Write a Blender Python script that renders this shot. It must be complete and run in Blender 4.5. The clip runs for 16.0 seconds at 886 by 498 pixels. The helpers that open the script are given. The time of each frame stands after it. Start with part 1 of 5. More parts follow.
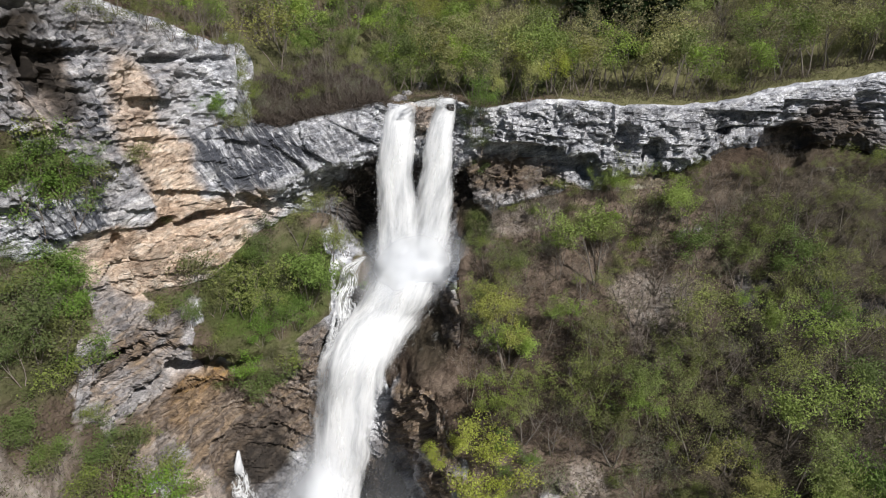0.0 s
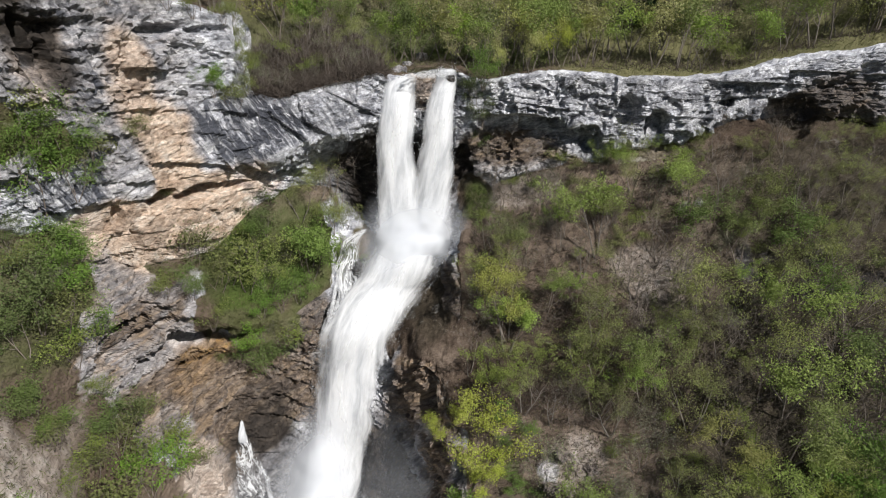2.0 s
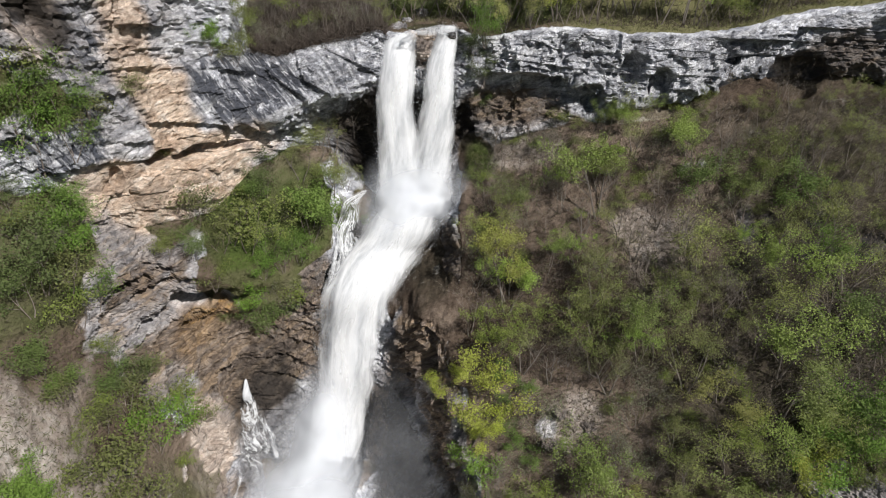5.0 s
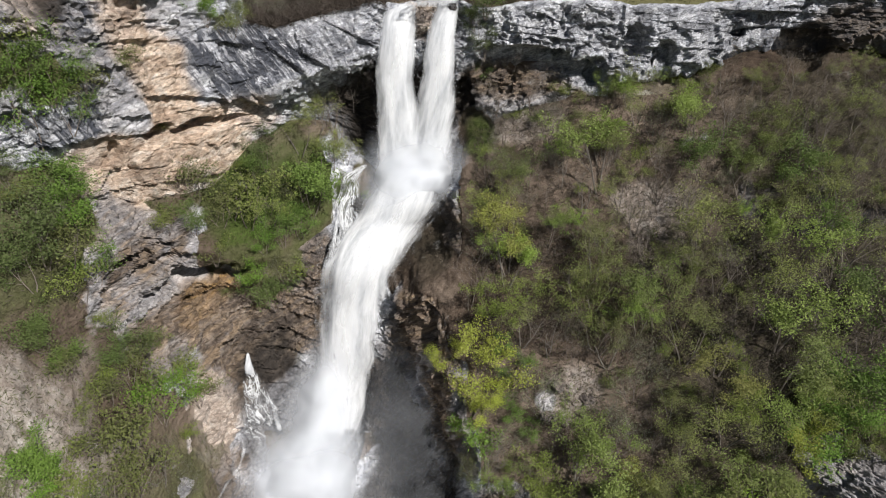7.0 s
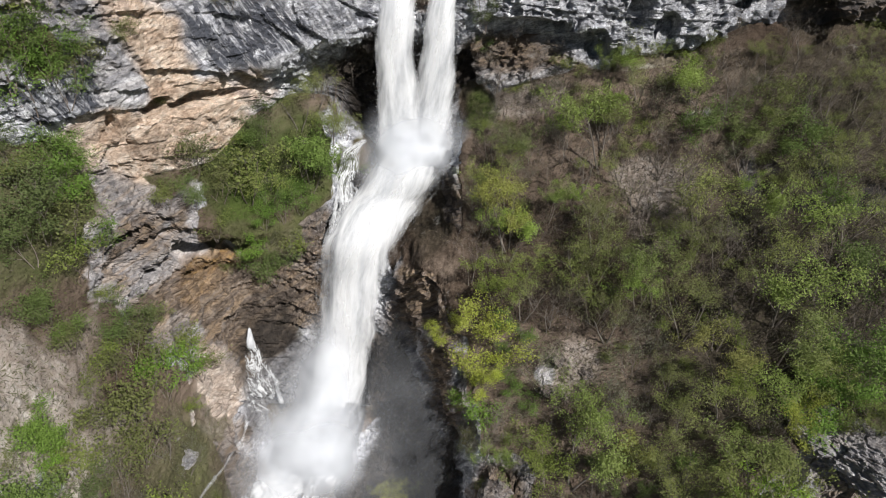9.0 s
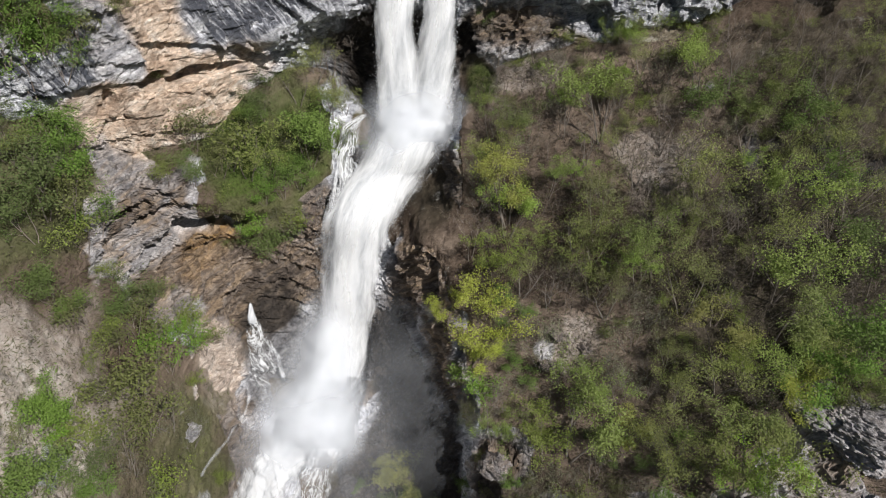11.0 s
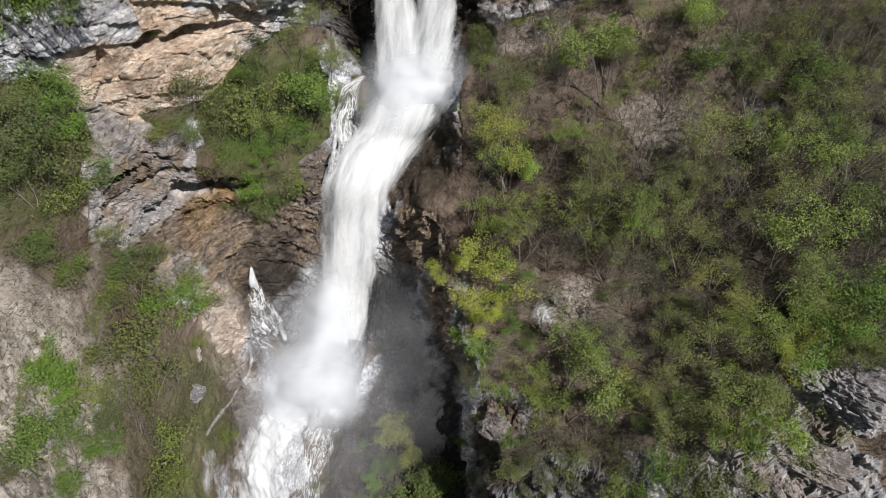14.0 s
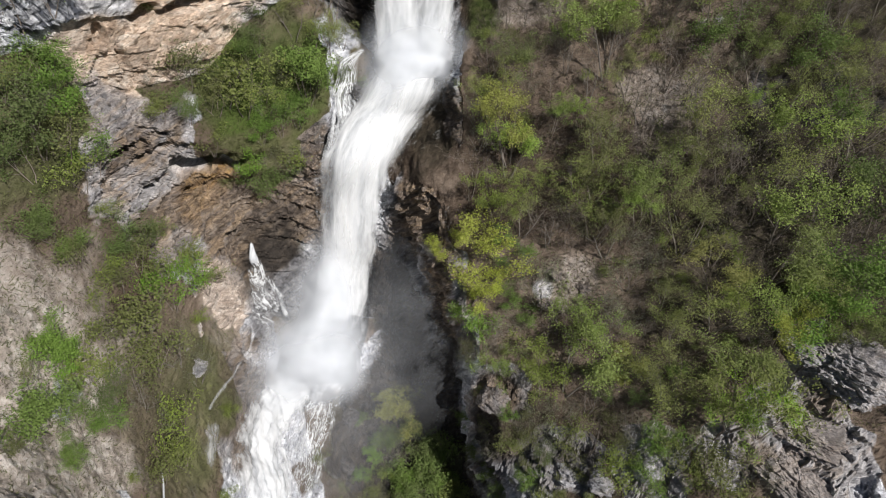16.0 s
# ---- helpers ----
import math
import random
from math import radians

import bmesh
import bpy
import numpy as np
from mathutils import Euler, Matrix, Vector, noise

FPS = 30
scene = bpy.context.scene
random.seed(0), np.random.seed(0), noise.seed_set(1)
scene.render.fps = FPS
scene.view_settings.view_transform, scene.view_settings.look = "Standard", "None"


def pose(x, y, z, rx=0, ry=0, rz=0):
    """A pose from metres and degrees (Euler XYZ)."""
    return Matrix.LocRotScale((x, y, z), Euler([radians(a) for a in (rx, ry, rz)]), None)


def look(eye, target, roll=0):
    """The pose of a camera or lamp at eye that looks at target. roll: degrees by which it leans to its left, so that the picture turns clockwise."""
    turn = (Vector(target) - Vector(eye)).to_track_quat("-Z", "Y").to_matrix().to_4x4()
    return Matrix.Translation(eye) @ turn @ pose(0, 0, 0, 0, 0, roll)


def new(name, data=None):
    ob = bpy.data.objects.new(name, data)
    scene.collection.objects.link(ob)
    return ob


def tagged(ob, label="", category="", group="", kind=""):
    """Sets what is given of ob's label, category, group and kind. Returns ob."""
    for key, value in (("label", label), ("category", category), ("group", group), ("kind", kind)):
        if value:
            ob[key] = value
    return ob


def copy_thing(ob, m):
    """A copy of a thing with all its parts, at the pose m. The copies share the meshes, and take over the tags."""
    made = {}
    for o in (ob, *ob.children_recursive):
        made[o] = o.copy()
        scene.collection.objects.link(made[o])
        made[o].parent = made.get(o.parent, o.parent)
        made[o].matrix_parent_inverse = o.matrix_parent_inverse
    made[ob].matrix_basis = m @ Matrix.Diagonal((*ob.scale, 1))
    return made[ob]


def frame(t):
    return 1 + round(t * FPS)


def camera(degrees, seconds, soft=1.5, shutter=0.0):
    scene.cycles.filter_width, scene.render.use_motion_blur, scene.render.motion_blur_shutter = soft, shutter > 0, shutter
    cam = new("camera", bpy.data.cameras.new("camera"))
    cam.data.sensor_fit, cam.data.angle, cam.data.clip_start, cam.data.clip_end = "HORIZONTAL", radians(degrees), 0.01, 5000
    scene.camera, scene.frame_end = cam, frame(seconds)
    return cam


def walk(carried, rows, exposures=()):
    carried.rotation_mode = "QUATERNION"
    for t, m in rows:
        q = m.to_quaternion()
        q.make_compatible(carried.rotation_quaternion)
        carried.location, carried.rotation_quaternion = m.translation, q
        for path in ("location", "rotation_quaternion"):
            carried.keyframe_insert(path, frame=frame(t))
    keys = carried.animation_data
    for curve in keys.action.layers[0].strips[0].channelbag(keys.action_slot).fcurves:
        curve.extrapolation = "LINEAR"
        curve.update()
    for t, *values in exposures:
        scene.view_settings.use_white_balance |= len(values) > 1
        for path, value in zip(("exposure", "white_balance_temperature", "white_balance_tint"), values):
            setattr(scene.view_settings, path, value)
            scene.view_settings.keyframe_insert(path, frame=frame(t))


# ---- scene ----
cam = camera(74.0, 16.0, soft=1.05)
EYE = 75.0                      # the flying height over the valley floor, at which the camera hovers and tilts down


def gaze(t):
    """Yaw and pitch in degrees while the camera tilts down."""
    s = t / 16
    return -0.467 * s + 0.246 * s * s, -22.0 - 21.37 * s + 3.16 * s * s - 1.252 * s ** 3


walk(cam, [(t, pose(0, 0, EYE, 90 + gaze(t)[1], 0, -gaze(t)[0])) for t in np.arange(0, 16.01, 0.5)], exposures=[(0, 0.29), (16, 0.24)])

# ---- light ----
SUN_BEARING, SUN_HEIGHT = 136.0, 44.0       # degrees clockwise from the view, and above the horizon
world = bpy.data.worlds.new("sky")
scene.world = world
world.use_nodes = True
wn = world.node_tree.nodes
sky = wn.new("ShaderNodeTexSky")
sky.sky_type, sky.sun_disc = "NISHITA", False
sky.sun_elevation, sky.sun_rotation = radians(SUN_HEIGHT), radians(SUN_BEARING)
world.node_tree.links.new(sky.outputs[0], wn["Background"].inputs[0])
wn["Background"].inputs[1].default_value = 0.044
lamp = bpy.data.lights.new("sun", "SUN")
lamp.energy, lamp.angle, lamp.color = 5.0, radians(0.53), (1.0, 0.972, 0.94)
sun = new("sun", lamp)
sun.matrix_world = look((0, 0, 0), (-math.sin(radians(SUN_BEARING)) * math.cos(radians(SUN_HEIGHT)),
                                    -math.cos(radians(SUN_BEARING)) * math.cos(radians(SUN_HEIGHT)), -math.sin(radians(SUN_HEIGHT))))


# ---- materials ----
class Nodes:
    """Short hand for building one node material."""

    def __init__(self, name, rough=0.9, spec=0.2):
        self.mat = bpy.data.materials.new(name)
        self.mat.use_nodes = True
        self.tree = self.mat.node_tree
        self.bsdf = self.tree.nodes["Principled BSDF"]
        self.bsdf.inputs["Roughness"].default_value = rough
        self.bsdf.inputs["Specular IOR Level"].default_value = spec
        self.out = self.tree.nodes["Material Output"]

    def put(self, socket, value):
        if isinstance(value, bpy.types.NodeSocket):
            self.tree.links.new(value, socket)
        elif isinstance(value, (tuple, list)) and len(value) == 3 and socket.type == "RGBA":
            socket.default_value = (*value, 1)
        else:
            socket.default_value = value

    def node(self, kind, **inputs):
        n = self.tree.nodes.new("ShaderNode" + kind)
        for key, value in inputs.items():
            self.put(n.inputs[key.replace("_", " ")], value)
        return n

    def place(self, scale=(1, 1, 1), turn=(0, 0, 0), of="Object"):
        n = self.node("Mapping", Vector=self.node("TexCoord").outputs[of])
        n.inputs["Scale"].default_value, n.inputs["Rotation"].default_value = scale, turn
        return n.outputs[0]

    def slant(self, scale, turn):
        """Object coordinates turned first and then stretched, for grain that runs aslant."""
        a = self.node("Mapping", Vector=self.node("TexCoord").outputs["Object"])
        a.inputs["Rotation"].default_value = turn
        b = self.node("Mapping", Vector=a.outputs[0])
        b.inputs["Scale"].default_value = scale
        return b.outputs[0]

    def noise(self, scale, detail=4, rough=0.6, at=None, warp=0.0):
        n = self.node("TexNoise", Scale=scale, Detail=detail, Roughness=rough, Distortion=warp)
        if at is not None:
            self.put(n.inputs["Vector"], at)
        return n.outputs[0]

    def ramp(self, value, *stops):
        n = self.node("ValToRGB", Fac=value)
        r = n.color_ramp
        while len(r.elements) < len(stops):
            r.elements.new(0.5)
        for e, (pos, c) in zip(r.elements, stops):
            e.position = pos
            e.color = (c, c, c, 1) if isinstance(c, (int, float)) else (*c, 1)
        return n.outputs[0]

    def mix(self, fac, a, b, blend="MIX"):
        n = self.tree.nodes.new("ShaderNodeMix")
        n.data_type, n.blend_type = "RGBA", blend
        for s, v in zip((n.inputs[0], n.inputs[6], n.inputs[7]), (fac, a, b)):
            self.put(s, v)
        return n.outputs[2]

    def math(self, op, a, b=0.0, clamp=False):
        n = self.tree.nodes.new("ShaderNodeMath")
        n.operation, n.use_clamp = op, clamp
        self.put(n.inputs[0], a), self.put(n.inputs[1], b)
        return n.outputs[0]

    def attr(self, name):
        n = self.node("Attribute")
        n.attribute_name = name
        return n.outputs["Fac"]

    def bump(self, height, strength, distance):
        n = self.node("Bump", Height=height, Strength=strength, Distance=distance)
        self.put(self.bsdf.inputs["Normal"], n.outputs[0])

    def colour(self, c):
        self.put(self.bsdf.inputs["Base Color"], c)
        return self


def ground_material():
    """Limestone, leaf litter, pale scree and moss, shared out by the attributes of the relief."""
    m = Nodes("limestone_and_soil", 0.95, 0.1)
    tilted = m.slant((0.8, 1, 2.3), (0.1, 0.38, 0.0))
    # limestone: grey with pale faces, dark water streaks, tan and ochre breaks
    grey = m.ramp(m.noise(0.45, 9, 0.70, tilted, 0.8), (0.28, (0.17, 0.177, 0.205)), (0.39, (0.35, 0.36, 0.395)), (0.50, (0.55, 0.555, 0.59)), (0.64, (0.74, 0.74, 0.755)))
    tan = m.ramp(m.noise(0.5, 8, 0.66, tilted, 0.9), (0.28, (0.29, 0.20, 0.14)), (0.42, (0.48, 0.36, 0.27)), (0.55, (0.61, 0.49, 0.39)), (0.70, (0.72, 0.65, 0.57)))
    stone = m.mix(m.attr("tan"), grey, tan)
    rust = m.ramp(m.noise(0.9, 7, 0.65, tilted, 0.5), (0.3, (0.075, 0.055, 0.042)), (0.5, (0.20, 0.125, 0.065)), (0.62, (0.34, 0.21, 0.08)), (0.78, (0.42, 0.31, 0.18)))
    stone = m.mix(m.attr("rust"), stone, rust)
    brown = m.ramp(m.noise(0.8, 8, 0.7, tilted, 0.6), (0.3, (0.06, 0.047, 0.038)), (0.5, (0.16, 0.125, 0.10)), (0.72, (0.33, 0.28, 0.235)))
    stone = m.mix(m.attr("earthy"), stone, brown)
    stone = m.mix(m.math("MULTIPLY", m.attr("pale"), 0.5), stone, m.ramp(m.noise(0.9, 8, 0.7, tilted, 0.6), (0.34, (0.40, 0.40, 0.41)), (0.62, (0.74, 0.73, 0.72))))
    beds = m.ramp(m.noise(1.1, 6, 0.65, m.slant((0.2, 0.2, 1.5), (0.1, 0.42, 0.0)), 0.7), (0.46, 0.0), (0.55, 0.3), (0.64, 0.7))
    stone = m.mix(m.math("MULTIPLY", beds, m.math("ADD", m.attr("earthy"), m.attr("rust"), True)), stone, m.mix(m.noise(0.5, 4), (0.38, 0.25, 0.13), (0.35, 0.29, 0.23)))
    for scale, low in ((0.75, 0.72), (2.3, 0.75)):
        warped = m.node("VectorMath", Vector=tilted)
        m.put(warped.inputs[1], m.node("TexNoise", Scale=1.5, Detail=3.0).outputs["Color"])
        cells = m.node("TexVoronoi", Vector=warped.outputs[0], Scale=scale, Randomness=1.0)
        value = m.node("SeparateColor", Color=cells.outputs["Color"]).outputs[0]
        stone = m.mix(1.0, stone, m.ramp(value, (0.0, low), (1.0, 1.18)), "MULTIPLY")
        crack = m.node("TexVoronoi", Vector=warped.outputs[0], Scale=scale)
        crack.feature = "DISTANCE_TO_EDGE"
        lines = m.math("MULTIPLY", m.ramp(crack.outputs["Distance"], (0.0, 0.4), (0.03, 0.0)), m.math("SUBTRACT", m.ramp(m.noise(0.6, 3), (0.42, 0.25), (0.58, 1.0)), m.math("MULTIPLY", m.attr("tan"), 0.5)), True)
        stone = m.mix(lines, stone, (0.09, 0.07, 0.066))
    streaks = m.noise(1.0, 7, 0.70, m.slant((1.1, 1.1, 0.17), (0, 0.55, 0)), 0.6)
    streaks = m.math("ADD", streaks, m.math("MULTIPLY", m.math("SUBTRACT", m.attr("streak"), 0.5), 0.07))
    streaks = m.math("MULTIPLY", m.ramp(streaks, (0.46, 0.0), (0.56, 1.0)), m.attr("streak"))
    stone = m.mix(streaks, stone, m.mix(m.noise(1.0, 4), (0.032, 0.036, 0.046), (0.11, 0.115, 0.135)))
    # open joints that run aslant, with a finer set across them
    joints = 0.0
    for scale, stretch, turn, width in ((0.8, (1.5, 1.5, 0.32), 0.72, 0.018), (1.5, (1.6, 1.6, 0.4), 0.5, 0.02), (0.8, (0.4, 0.5, 1.9), 0.15, 0.014)):
        ridge = m.math("ABSOLUTE", m.math("SUBTRACT", m.noise(scale, 5, 0.55, m.slant(stretch, (0.0, turn, 0.0)), 0.4), 0.5))
        joints = m.math("MAXIMUM", joints, m.math("SUBTRACT", 1.0, m.math("DIVIDE", ridge, width), True))
    joints = m.math("MULTIPLY", joints, m.ramp(m.noise(0.7, 4, 0.6), (0.42, 0.0), (0.60, 0.6)))
    stone = m.mix(m.math("MULTIPLY", joints, m.math("SUBTRACT", 1.0, m.math("MULTIPLY", m.attr("tan"), 0.55))), stone, (0.055, 0.052, 0.056))
    grain = m.noise(5.5, 9, 0.80, tilted, 0.6)
    stone = m.mix(1.0, stone, m.ramp(grain, (0.36, 0.62), (0.5, 1.0), (0.64, 1.28)), "MULTIPLY")
    lichen = m.ramp(m.noise(3.2, 8, 0.78), (0.57, 0.0), (0.66, 0.75))
    stone = m.mix(lichen, stone, (0.15, 0.15, 0.145))
    moss = m.ramp(m.noise(1.1, 8, 0.75), (0.61, 0.0), (0.68, 0.6))
    stone = m.mix(m.math("MULTIPLY", moss, m.math("SUBTRACT", 1.0, m.attr("tan"))), stone, (0.09, 0.10, 0.045))
    # dark rock tone for real wetness and for shade painted into the colour
    damp_shade = m.ramp(m.noise(0.8, 7, 0.7, tilted, 0.5), (0.3, (0.018, 0.016, 0.015)), (0.55, (0.05, 0.042, 0.036)), (0.75, (0.13, 0.105, 0.082)))
    stone = m.mix(m.attr("wet_shade"), stone, damp_shade)
    # soil: leaf litter, dry grass, scree
    litter = m.ramp(m.noise(2.0, 10, 0.80), (0.36, (0.027, 0.02, 0.014)), (0.48, (0.092, 0.067, 0.05)), (0.57, (0.185, 0.142, 0.11)), (0.69, (0.36, 0.30, 0.25)))
    litter = m.mix(m.ramp(m.noise(0.22, 6, 0.7), (0.5, 0.0), (0.62, 0.7)), litter, m.mix(m.noise(5.0, 6, 0.8), (0.12, 0.10, 0.085), (0.38, 0.335, 0.30)))
    litter = m.mix(m.ramp(m.noise(6.0, 7, 0.75), (0.60, 0.0), (0.68, 0.9)), litter, (0.50, 0.48, 0.45))
    herb = m.ramp(m.noise(3.0, 10, 0.82), (0.34, (0.022, 0.032, 0.010)), (0.48, (0.075, 0.105, 0.026)), (0.58, (0.13, 0.165, 0.045)), (0.72, (0.24, 0.25, 0.10)))
    patches = m.math("ADD", m.attr("herb"), m.ramp(m.noise(0.5, 6, 0.7), (0.54, 0.0), (0.68, 0.5)), True)
    soil = m.mix(m.math("MULTIPLY", patches, m.ramp(m.noise(1.6, 7, 0.75), (0.38, 0.15), (0.52, 1.0))), litter, herb)
    meadow = m.ramp(m.noise(1.2, 9, 0.78), (0.36, (0.07, 0.07, 0.03)), (0.52, (0.15, 0.142, 0.07)), (0.68, (0.26, 0.235, 0.14)))
    soil = m.mix(m.attr("meadow"), soil, meadow)
    pale = m.ramp(m.noise(1.2, 10, 0.78, m.place(scale=(1, 1, 0.5))), (0.34, (0.22, 0.18, 0.15)), (0.48, (0.38, 0.33, 0.285)), (0.58, (0.50, 0.45, 0.405)), (0.72, (0.64, 0.61, 0.575)))
    soil = m.mix(m.attr("pale"), soil, pale)
    share = m.math("ADD", m.attr("rock"), m.math("MULTIPLY", m.math("SUBTRACT", m.noise(1.4, 6, 0.7), 0.5), 0.9))
    # dark soil tone, serving wet ground and painted shade alike
    soaked_shade = m.mix(m.math("MULTIPLY", m.attr("wet_shade"), 0.85), soil, m.mix(m.noise(1.5, 7, 0.75), (0.015, 0.014, 0.010), (0.085, 0.075, 0.05)))
    m.colour(m.mix(m.ramp(share, (0.42, 0.0), (0.58, 1.0)), soaked_shade, stone))
    m.put(m.bsdf.inputs["Roughness"], m.ramp(m.attr("wet_shade"), (0.0, 0.95), (1.0, 0.55)))
    m.bump(m.math("SUBTRACT", m.math("ADD", m.noise(1.8, 10, 0.76, tilted), m.math("MULTIPLY", m.noise(7.0, 6, 0.75), 0.5)), m.math("MULTIPLY", joints, 0.4)), 0.9, 0.3)
    return m.mat


def leaf_material(name, dark, light, shine=0.65):
    m = Nodes(name, shine, 0.12)
    r = m.node("ObjectInfo").outputs["Random"]
    geo = m.node("NewGeometry").outputs["Random Per Island"]
    c = m.mix(m.math("ADD", 0.34, m.math("MULTIPLY", geo, 0.36)), dark, light)
    hue = m.node("HueSaturation", Color=c, Hue=m.math("ADD", 0.485, m.math("MULTIPLY", r, 0.03)), Saturation=m.math("ADD", 0.8, m.math("MULTIPLY", r, 0.3)),
                 Value=m.math("ADD", 0.66, m.math("MULTIPLY", r, 0.64)))
    m.colour(hue.outputs[0])
    back = m.node("BsdfTranslucent", Color=hue.outputs[0])
    blend = m.node("MixShader", Fac=0.28)
    m.tree.links.new(m.bsdf.outputs[0], blend.inputs[1])
    m.tree.links.new(back.outputs[0], blend.inputs[2])
    m.tree.links.new(blend.outputs[0], m.out.inputs[0])
    return m.mat


def bark_material(name, dark, light):
    m = Nodes(name, 0.9, 0.1)
    r = m.node("ObjectInfo").outputs["Random"]
    c = m.mix(m.math("ADD", m.math("MULTIPLY", m.noise(4.0, 5, 0.7, m.place(scale=(1, 1, 0.2))), 0.6), m.math("MULTIPLY", r, 0.4)), dark, light)
    m.colour(c)
    return m.mat


def soft_shader(m, colour, alpha, through_light):
    """A scattering medium, partly lit from behind and partly clear."""
    m.colour(colour)
    back = m.node("BsdfTranslucent", Color=colour)
    blend, thin = m.node("MixShader", Fac=through_light), m.node("MixShader", Fac=alpha)
    m.tree.links.new(m.bsdf.outputs[0], blend.inputs[1])
    m.tree.links.new(back.outputs[0], blend.inputs[2])
    m.tree.links.new(m.node("BsdfTransparent").outputs[0], thin.inputs[1])
    m.tree.links.new(blend.outputs[0], thin.inputs[2])
    m.tree.links.new(thin.outputs[0], m.out.inputs[0])
    return m.mat


def water_material(name, lo, hi, stretch=0.13, peak=1.0, fine=0.45):
    """Falling white water: long soft streaks that thin out between lo and hi and towards the sides."""
    m = Nodes(name, 0.8, 0.1)
    at = m.node("Mapping", Vector=m.place(of="UV"))
    at.inputs["Scale"].default_value = (1.0, stretch, 1.0)
    at2 = m.node("Mapping", Vector=m.place(of="UV"))
    at2.inputs["Scale"].default_value = (1.0, stretch * 3.2, 1.0)
    puffs = m.noise(0.9, 5, 0.55, at2.outputs[0], 0.5)
    streaks = m.noise(2.4, 6, 0.62, at.outputs[0], 0.35)
    broad = m.noise(0.55, 4, 0.55, at.outputs[0], 0.4)
    body = m.math("ADD", m.math("MULTIPLY", m.math("ADD", streaks, puffs), fine / 2), m.math("MULTIPLY", broad, 1 - fine))
    fill = m.math("SUBTRACT", m.math("ADD", body, m.attr("dense")), m.math("MULTIPLY", m.attr("side"), 0.55))
    alpha = m.math("MULTIPLY", m.ramp(fill, (lo, 0.0), (hi, 1.0)), peak)
    white = m.ramp(body, (0.36, (0.60, 0.62, 0.65)), (0.46, (0.80, 0.81, 0.825)), (0.54, (0.89, 0.895, 0.90)))
    return soft_shader(m, white, alpha, 0.34)


def lace_material(name, wide=0.05, stretch=0.3, scale=1.5):
    """Thin water split into braided white threads over rock."""
    m = Nodes(name, 0.6, 0.2)
    at = m.node("Mapping", Vector=m.place(of="UV"))
    at.inputs["Scale"].default_value = (1.0, stretch, 1.0)
    breadth = m.math("MULTIPLY", m.ramp(m.noise(0.9, 4, 0.6, at.outputs[0]), (0.36, 0.3), (0.62, 1.6)), wide)
    threads = 0.0
    for k, size in enumerate((scale, 1.9 * scale)):
        n = m.node("TexNoise", Scale=size, Detail=3.0, Roughness=0.5, Distortion=0.6)
        moved = m.node("Mapping", Vector=at.outputs[0])
        moved.inputs["Location"].default_value = (7.3 * k, 3.1 * k, 0)
        m.put(n.inputs["Vector"], moved.outputs[0])
        ridge = m.math("ABSOLUTE", m.math("SUBTRACT", n.outputs[0], 0.5))
        threads = m.math("MAXIMUM", threads, m.math("SUBTRACT", 1.0, m.math("DIVIDE", ridge, breadth), True))
    gaps = m.math("SUBTRACT", m.math("ADD", m.noise(1.3, 4, 0.6, at.outputs[0]), m.attr("dense")), m.math("MULTIPLY", m.attr("side"), 0.45))
    film = m.ramp(gaps, (0.50, 0.0), (0.85, 0.45))
    alpha = m.math("MAXIMUM", m.math("MULTIPLY", threads, m.ramp(gaps, (0.34, 0.0), (0.58, 0.95))), film)
    return soft_shader(m, (0.78, 0.79, 0.80), alpha, 0.3)


def mist_material():
    m = Nodes("drifting_mist", 0.9, 0.0)
    cloud = m.ramp(m.noise(0.16, 4, 0.5, None, 0.4), (0.30, 0.45), (0.66, 1.0))
    return soft_shader(m, (0.80, 0.825, 0.87), m.math("MULTIPLY", m.attr("veil"), cloud), 0.25)


GROUND = ground_material()
LEAF_BRIGHT = leaf_material("bright_spring_leaves", (0.10, 0.152, 0.032), (0.185, 0.265, 0.06))
LEAF_YELLOW = leaf_material("yellow_green_leaves", (0.21, 0.235, 0.04), (0.38, 0.40, 0.085))
LEAF_MID = leaf_material("young_green_leaves", (0.108, 0.13, 0.034), (0.205, 0.23, 0.068))
LEAF_GREEN = leaf_material("fresh_green_leaves", (0.13, 0.185, 0.038), (0.245, 0.32, 0.078))
LEAF_FRESH = leaf_material("light_green_leaves", (0.17, 0.245, 0.042), (0.32, 0.42, 0.09))
LEAF_DARK = leaf_material("dark_green_leaves", (0.075, 0.12, 0.03), (0.17, 0.235, 0.06))
LEAF_GREY = leaf_material("grey_green_leaves", (0.11, 0.12, 0.07), (0.21, 0.215, 0.13))
LEAF_OLIVE = leaf_material("beige_green_buds_and_leaves", (0.145, 0.168, 0.05), (0.285, 0.305, 0.105))
LEAF_FAR = leaf_material("pale_budding_leaves", (0.22, 0.225, 0.085), (0.42, 0.41, 0.17))
LEAF_BUD = leaf_material("brownish_buds", (0.12, 0.10, 0.065), (0.24, 0.205, 0.13))
NEEDLES = leaf_material("dark_needles", (0.02, 0.034, 0.014), (0.05, 0.075, 0.028))
BARK = bark_material("grey_brown_bark", (0.09, 0.072, 0.06), (0.27, 0.23, 0.20))
TWIGS = leaf_material("dry_twigs_and_litter", (0.055, 0.042, 0.03), (0.25, 0.205, 0.16), 0.9)
BARK_PALE = bark_material("pale_grey_bark", (0.10, 0.086, 0.075), (0.235, 0.205, 0.18))
FALLING = water_material("falling_white_water", 0.36, 0.70)
FOAM = water_material("foaming_cascade_water", 0.38, 0.66, 0.22, 1.0, 0.5)
